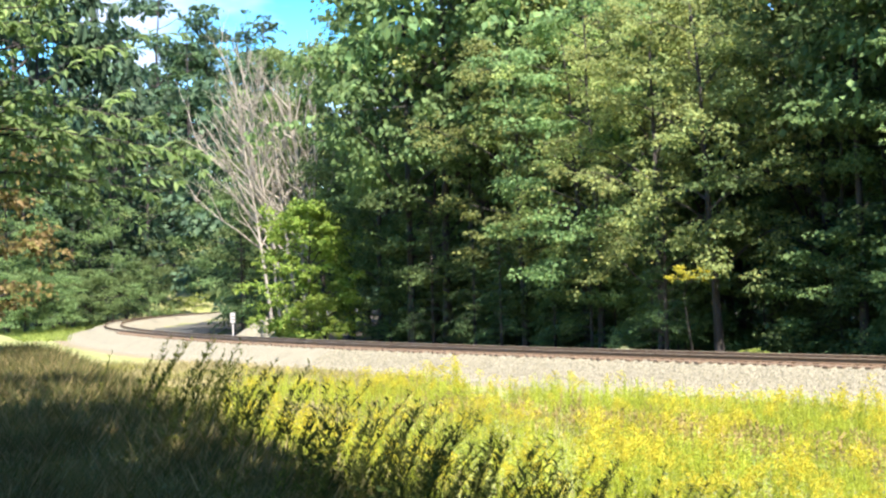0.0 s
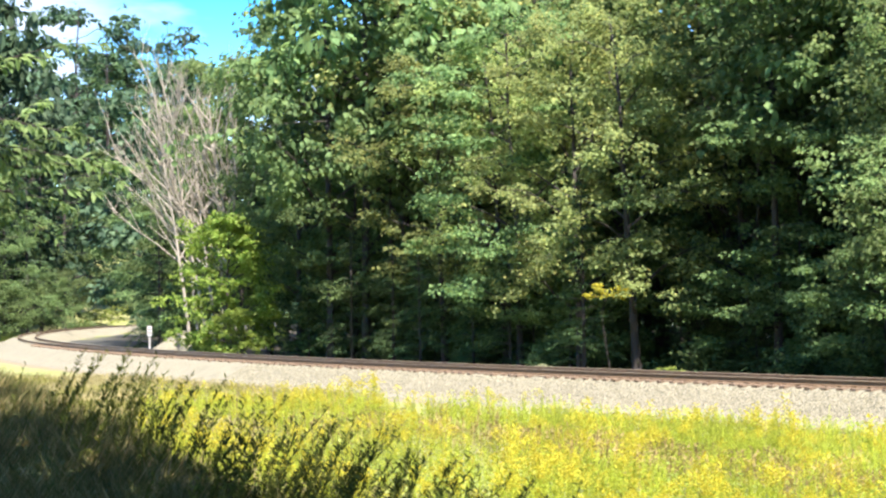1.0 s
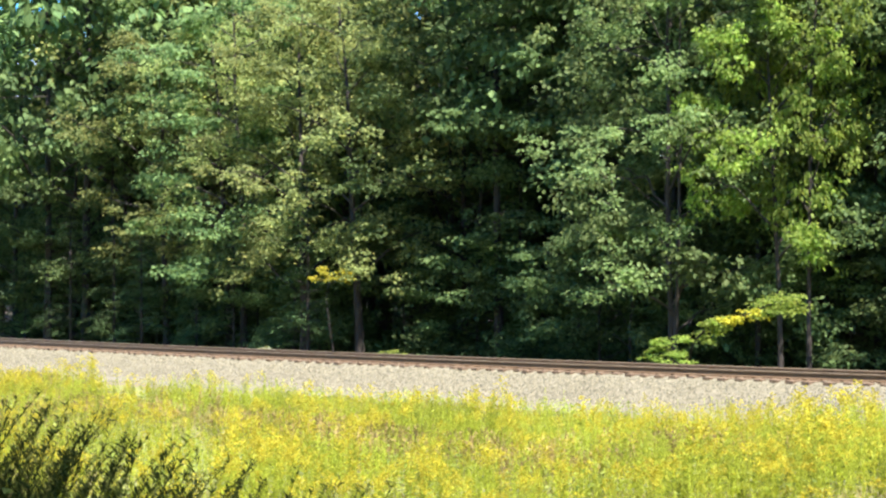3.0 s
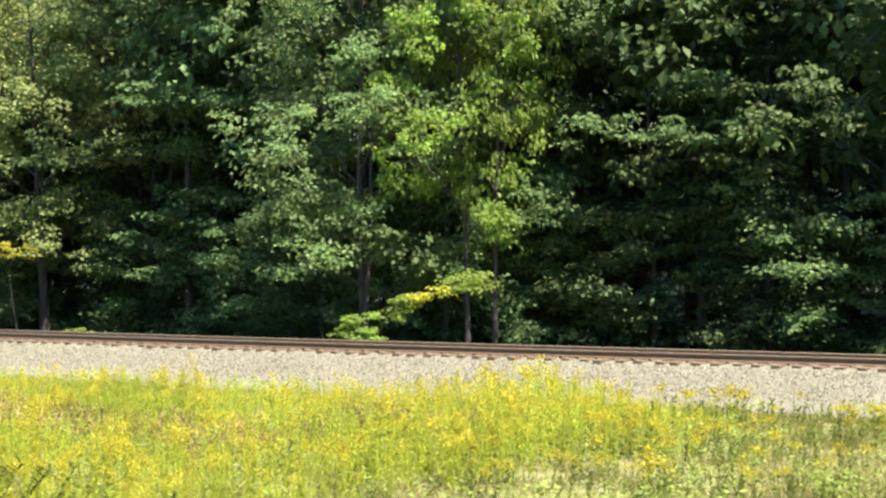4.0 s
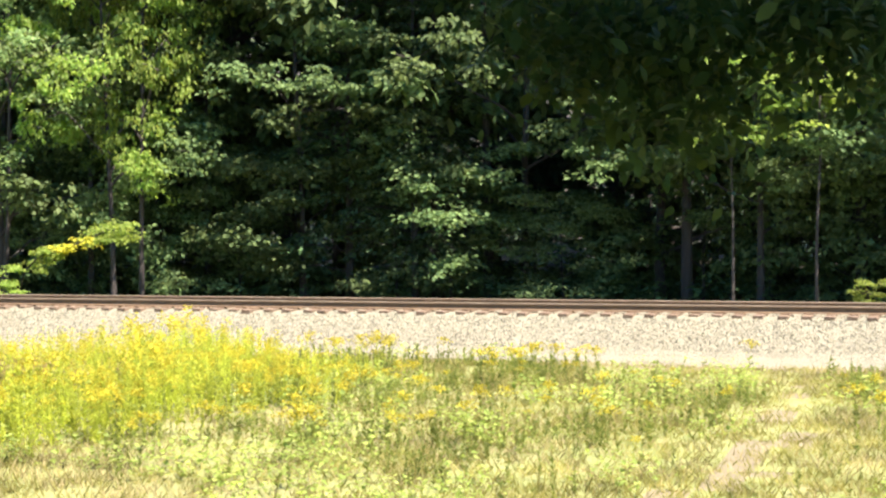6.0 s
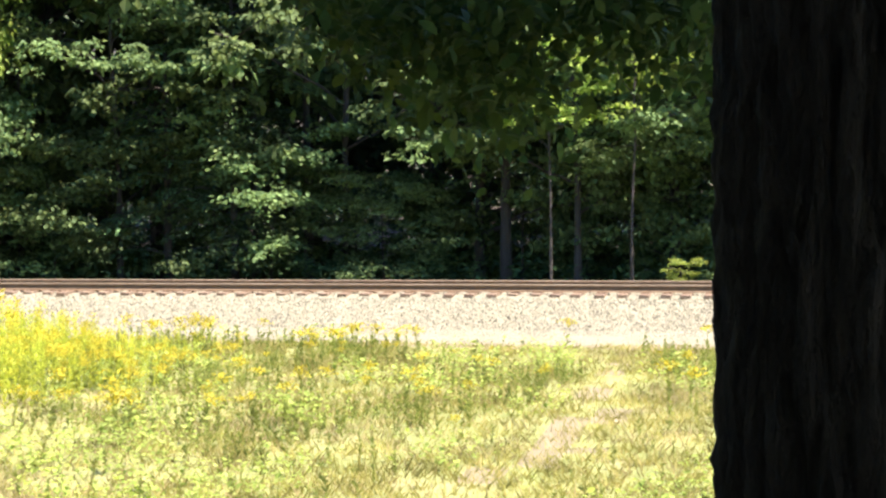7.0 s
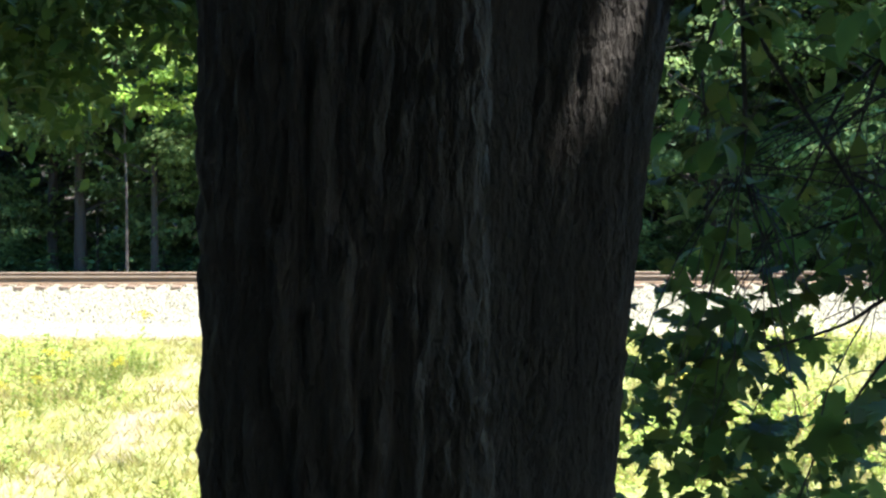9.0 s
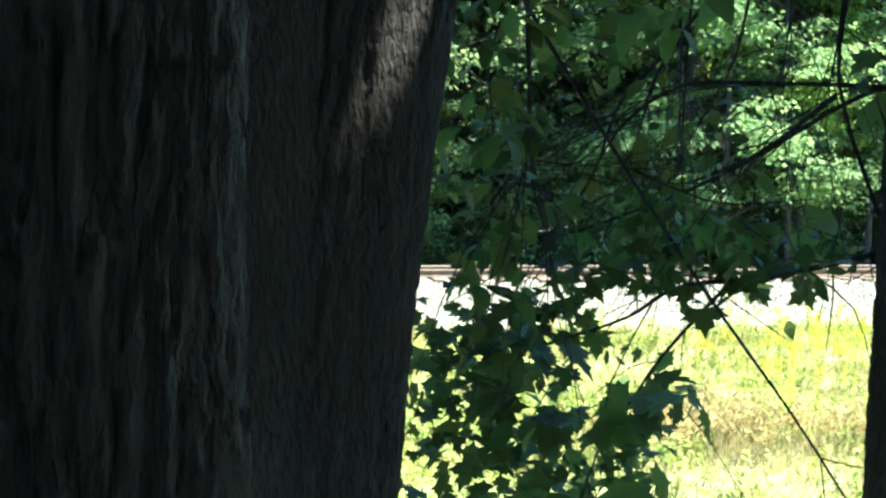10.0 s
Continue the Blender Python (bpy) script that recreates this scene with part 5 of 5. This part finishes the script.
def slim_tree():
    root = thing("slim_tree", "slim dark tree trunk close by in deep shade", "tree")
    h = Heap()
    bark_stem(h, [(0.01, 1.21, 1.2), (0.014, 1.21, 2.6), (0.012, 1.21, 3.6), (0.02, 1.2, 5.0), (0.1, 1.1, 7.5)], [0.115, 0.093, 0.09, 0.08, 0.05], seed=6)
    part("trunk", h, [M_BARK_NEAR], root)
    # this unseen crown is set towards the sun to keep the trunk dark
    part("crown", overhead_crown(63, (1.5, 0.5, 7.2), (2.4, 2.2, 1.4), 8000, 0.17), [M_NEAR], root)


slim_tree()
FORKED = forked_tree()


def second_tree():
    root = thing("maple_tree", "dark straight maple trunk with spreading leafy branches", "tree")
    h = Heap()
    b = polar(-29.75, 0, 3.4)
    bark_stem(h, [(b[0], b[1], 0.9), (b[0], b[1], 2.4), (b[0] + 0.03, b[1], 3.8), (b[0] + 0.1, b[1], 6), (b[0] + 0.2, b[1] + 0.1, 9)], [0.4, 0.33, 0.3, 0.27, 0.15], seed=4)
    part("trunk", h, [M_BARK_NEAR], root)
    part("crown", overhead_crown(62, (3.6, 3.2, 8.2), (4.5, 3.8, 2.4), 8000, 0.18), [M_NEAR], root)
    # a second crown, added out of view to block sun from the forked stem
    part("crown", overhead_crown(64, (2.7, 2.2, 7.6), (1.7, 1.5, 1.3), 6000, 0.18), [M_NEAR], root)
    return root


SECOND = second_tree()


def bough(parent, points, thick, sprays, leaf_mesh, leaf_size, n_leaves, twigs=4, name="branch"):
    """A bent branch with twigs, and leaves hung along its leafy stretches."""
    p = curve_points([polar(*q) for q in points], 5 * len(points))
    h = Heap()
    tube(h, p, np.linspace(thick, thick * 0.35, len(p)), 6, 0, True, 0.06, rng_n)
    ends = []
    for k in range(twigs):
        i = rng_n.integers(2, len(p) - 1)
        d = unit(p[i] - p[i - 1])
        e = unit(d + rng_n.normal(0, 0.6, 3) + np.array([0, 0, -0.2]))
        ln = rng_n.uniform(0.12, 0.55)
        q = curve_points([p[i], p[i] + e * ln * 0.5 + rng_n.normal(0, 0.02, 3), p[i] + e * ln + np.array([0, 0, -0.04])], 5)
        tube(h, q, np.linspace(thick * 0.3, 0.0012, 5), 4, 0, False)
        ends.append(q)
    br = part(name, h, [M_BARK], parent)
    for k in range(n_leaves):
        yaw, elev, dist, w, v = sprays[rng_n.integers(len(sprays))]
        at = polar(yaw + rng_n.normal(0, w), elev + rng_n.normal(0, v), dist + rng_n.normal(0, 0.22))
        hang_leaf(leaf_mesh, at, rng_n.uniform(0, 360), -38 + rng_n.normal(0, 22), leaf_size * rng_n.uniform(0.65, 1.2), br)
    return br


bough(SECOND, [(-13.1, 6.5, 3.5), (-13.2, 5.7, 3.5), (-15.7, 1.6, 3.5), (-19.1, -3.6, 3.5), (-22.3, -8.0, 3.5), (-24.9, -11.9, 3.5)], 0.006, [(-14.5, 4.8, 3.3, 1.3, 1.2)], LEAF_OVAL, 0.08, 10, 3)
bough(SECOND, [(-13.2, 7.5, 3.3), (-13.4, 2.1, 3.3), (-13.6, -0.8, 3.3), (-14.5, -2.9, 3.4)], 0.0055, [(-12.2, 1.2, 3.2, 0.9, 2.2), (-12.0, -2.2, 3.2, 0.8, 1.6)], LEAF_OVAL, 0.075, 26, 16)
bough(SECOND, [(-27.5, 2.4, 3.5), (-25.8, 2.8, 3.5), (-20.9, 3.0, 3.6), (-18.5, 2.9, 3.6), (-16.7, 1.8, 3.6), (-15.6, 0.2, 3.7)], 0.0065, [(-18.0, 5.6, 3.3, 1.6, 0.7), (-15.8, 5.4, 3.2, 1.0, 0.8)], LEAF_OVAL, 0.1, 11, 12)
bough(SECOND, [(-27.5, -2.0, 3.6), (-25.8, -2.3, 3.7), (-21.5, -3.4, 3.8), (-18.5, -3.8, 3.9), (-16.7, -4.9, 4.0), (-13.6, -6.0, 4.1)], 0.009, [(-12.6, -6.3, 4.1, 1.4, 1.0), (-14.2, -4.6, 4.0, 1.2, 0.7), (-12.0, -8.8, 4.2, 1.0, 1.3), (-21.0, -2.6, 3.8, 1.6, 0.6)], LEAF_MAPLE, 0.095, 66, 12)
bough(SECOND, [(-26.0, 3.2, 3.6), (-23.7, 2.3, 3.6), (-19.9, 0.0, 3.7), (-16.1, -1.6, 3.7), (-12.6, -2.8, 3.7)], 0.0065, [(-19.0, -1.4, 3.7, 1.8, 0.7), (-16.4, -1.6, 3.8, 1.6, 0.8)], LEAF_MAPLE, 0.07, 40, 10)
bough(SECOND, [(-20.1, -3.7, 3.9), (-18.1, -6.0, 4.0), (-16.9, -7.8, 4.1), (-15.9, -9.4, 4.2), (-15.2, -11.5, 4.2)], 0.005, [(-18.2, -7.3, 4.25, 1.0, 0.7), (-17.4, -9.3, 4.3, 0.9, 1.0), (-14.6, -9.6, 4.25, 1.5, 1.0)], LEAF_MAPLE, 0.115, 32, 8)
bough(SECOND, [(-23.9, 7.0, 3.5), (-23.5, 3.1, 3.5), (-24.7, -0.8, 3.5), (-25.3, -2.4, 3.5)], 0.005, [(-24.6, 3.4, 3.8, 0.7, 0.5)], LEAF_MAPLE, 0.085, 5, 1)
bough(SECOND, [(-18.8, 7.0, 3.7), (-18.5, 1.3, 3.7), (-18.7, -3.2, 3.8)], 0.004, [(-19.5, -3.2, 3.9, 2.0, 0.4)], LEAF_MAPLE, 0.095, 9, 1)
def hanging_foliage(parent, clumps, n, size, seed, drop=0.5):
    """A thick mass of small leaves on fine twigs."""
    rng = np.random.default_rng(seed)
    h = Heap()
    for yaw, elev, dist, w, v, share in clumps:
        m = int(n * share)
        at = np.array([polar(yaw + rng.normal(0, w), elev + rng.normal(0, v), dist + rng.normal(0, 0.3)) for _ in range(m)])
        way = rng.normal(0, 1, (m, 3)) + np.array([0, 0, -drop])
        oval_leaves(h, at, way, np.array([0, 0, 1.0]) + rng.normal(0, 0.6, (m, 3)), size * rng.uniform(0.6, 1.2, m), 0.26)
    part("foliage", h, [M_NEAR], parent, "dense dark leaves in shade")


def leaf_mass(parent, clumps, n, size, seed):
    """Small lobed leaves on the outer twigs, too many to count."""
    rng = np.random.default_rng(seed)
    src = np.empty(len(LEAF_MAPLE.vertices) * 3)
    LEAF_MAPLE.vertices.foreach_get("co", src)
    src = src.reshape(-1, 3)
    fan = np.array([list(p.vertices) for p in LEAF_MAPLE.polygons if len(p.vertices) == 3])
    h = Heap()
    for yaw, elev, dist, w, v, share in clumps:
        for k in range(int(n * share)):
            at = polar(yaw + rng.normal(0, w), elev + rng.normal(0, v), dist + rng.normal(0, 0.2))
            m = np.array(pose(0, 0, 0, -35 + rng.normal(0, 28), rng.normal(0, 28), rng.uniform(0, 360)).to_3x3())
            h.add(src @ m.T * size * rng.uniform(0.55, 1.25) + at, fan, 0, True)
    part("foliage", h, [M_NEAR], parent, "dense dark lobed leaves in shade")


leaf_mass(SECOND, [(-11.9, -6.0, 4.2, 0.8, 1.6, 0.24), (-13.8, -5.2, 4.1, 1.1, 1.0, 0.16), (-12.6, -9.6, 4.3, 0.9, 1.2, 0.16), (-15.3, -9.4, 4.3, 0.9, 0.9, 0.1), (-17.6, -8.6, 4.3, 0.9, 1.1, 0.1), (-16.5, -2.6, 3.9, 1.6, 0.7, 0.12), (-20.6, -2.6, 3.9, 1.5, 0.5, 0.12), (-10.3, -6.4, 4.2, 0.5, 1.5, 0.1), (-10.0, -9.8, 4.3, 0.5, 1.1, 0.09)], 330, 0.06, 81)
# bare dead twigs that cross in front of the leaves
for line, dist, thick in (
        ([(-12.4, 5.1), (-12.0, 3.5), (-12.2, 1.1), (-12.2, -1.3)], 3.3, 0.0035),
        ([(-19.6, 6.1), (-17.8, 3.9), (-16.4, 2.3), (-15.7, 0.3), (-15.1, -0.9)], 3.6, 0.0055),
        ([(-18.0, 4.1), (-17.4, 2.7), (-16.9, 0.9), (-16.1, -0.5)], 3.6, 0.0042),
        ([(-20.7, 6.3), (-20.2, 3.9), (-19.4, 2.3), (-18.3, 0.3)], 3.7, 0.004),
        ([(-22.0, 6.3), (-21.9, 4.9), (-21.7, 3.3)], 3.6, 0.004),
        ([(-23.6, 6.2), (-23.5, 4.9), (-23.3, 3.3), (-23.5, 2.2)], 3.5, 0.0036),
        ([(-23.5, 2.6), (-21.2, 0.8), (-19.3, -0.1), (-17.3, -0.8)], 3.8, 0.007),
        ([(-23.8, 1.5), (-24.5, -0.4), (-24.9, -1.7)], 3.5, 0.0036),
        ([(-12.0, 0.3), (-13.5, 0.4), (-14.9, 0.3), (-15.9, 1.1)], 3.4, 0.0036),
        ([(-12.1, -1.1), (-12.9, 0.1), (-13.4, 1.3)], 3.4, 0.0036),
        ([(-16.9, 0.1), (-18.5, -0.6), (-20.1, -1.0), (-22.8, -0.8)], 3.6, 0.0036),
        ([(-18.3, 6.2), (-18.4, 4.1), (-18.4, 1.7), (-18.6, 0.1)], 3.6, 0.0045)):
    bough(SECOND, [(a, e, dist) for a, e in line], thick, [], LEAF_OVAL, 0.1, 0, 7, "twig")
# the dark leafy bough that hangs in from the forked tree
bough(FORKED, [(1.0, 11.0, 3.6), (5.0, 8.8, 4.2), (10.0, 6.8, 4.8), (14.5, 6.4, 5.0)], 0.014, [(11.0, 4.2, 4.8, 2.2, 1.0), (9.4, 3.4, 4.7, 1.4, 0.9)], LEAF_OVAL, 0.085, 46, 10)
hanging_foliage(FORKED, [(4.2, 6.6, 4.4, 1.5, 1.0, 0.16), (10.6, 5.4, 4.7, 1.4, 1.4, 0.32), (12.6, 5.6, 4.9, 1.8, 1.2, 0.28), (14.4, 7.4, 5.0, 1.1, 0.8, 0.1), (9.2, 2.6, 4.7, 1.2, 0.9, 0.06), (6.4, 6.2, 4.5, 1.8, 1.1, 0.24), (3.4, 4.6, 4.4, 0.9, 1.1, 0.06)], 4300, 0.052, 71)
hanging_foliage(SECOND, [(-12.4, -6.5, 4.3, 0.9, 1.4, 0.3), (-14.5, -8.8, 4.4, 1.4, 1.1, 0.25), (-17.5, -2.4, 4.0, 2.4, 0.7, 0.2), (-12.4, -1.0, 3.6, 0.7, 2.0, 0.25)], 150, 0.075, 72)
hanging_foliage(SECOND, [(-12.6, 3.2, 3.5, 0.9, 2.2, 0.3), (-16.5, 4.8, 3.7, 1.8, 1.3, 0.25), (-18.5, 0.8, 4.0, 1.6, 1.2, 0.2), (-21.5, -2.8, 3.9, 1.6, 0.4, 0.2)], 190, 0.07, 73)

# unseen woods added about and behind the viewer, to shade ground and near trunks
for x, y, k, sz in ((-9, -6, 7, 1.0), (-4, -8, 7, 1.0), (3, -6, 7, 1.0), (9.5, -3.5, 7, 0.95), (13, 3.0, 7, 0.95), (-8.5, 2.4, 7, 1.05), (-10.0, 1.5, 7, 1.0), (-14.5, -6, 7, 1.0), (-20.8, 3.2, 7, 0.95), (-29, 3.0, 7, 1.0), (-34, 4.5, 7, 1.0), (-13.5, 3.0, 7, 1.05), (1, -3.8, 7, 0.9), (5.0, -4.2, 7, 0.9), (-3.4, -3.0, 7, 0.9), (-16, -1, 7, 1.0),
                    (-1, -14, 8, 1.0), (8, -12, 9, 1.0), (-12, -14, 8, 1.0), (17, -5, 7, 1.0), (-24, -3, 7, 1.0), (-3.5, -5.5, 9, 0.7), (1.5, -6.5, 8, 0.75), (6.0, -4.5, 9, 0.7), (-8, -2.8, 8, 0.7), (-5, -4.6, 3, 0.9), (-1.5, -5.2, 3, 0.85), (2.4, -5.0, 3, 0.9), (6.2, -7.0, 3, 1.0), (-9.5, -5.0, 3, 0.9), (0.5, -9.5, 3, 1.1), (-6.0, -9.0, 3, 1.1)):
    copy_thing(protos[k], pose(x, y, float(land(x, y)) - 0.05, 0, 0, rng_f.uniform(0, 360)) @ Matrix.Diagonal((sz, sz, sz, 1)))
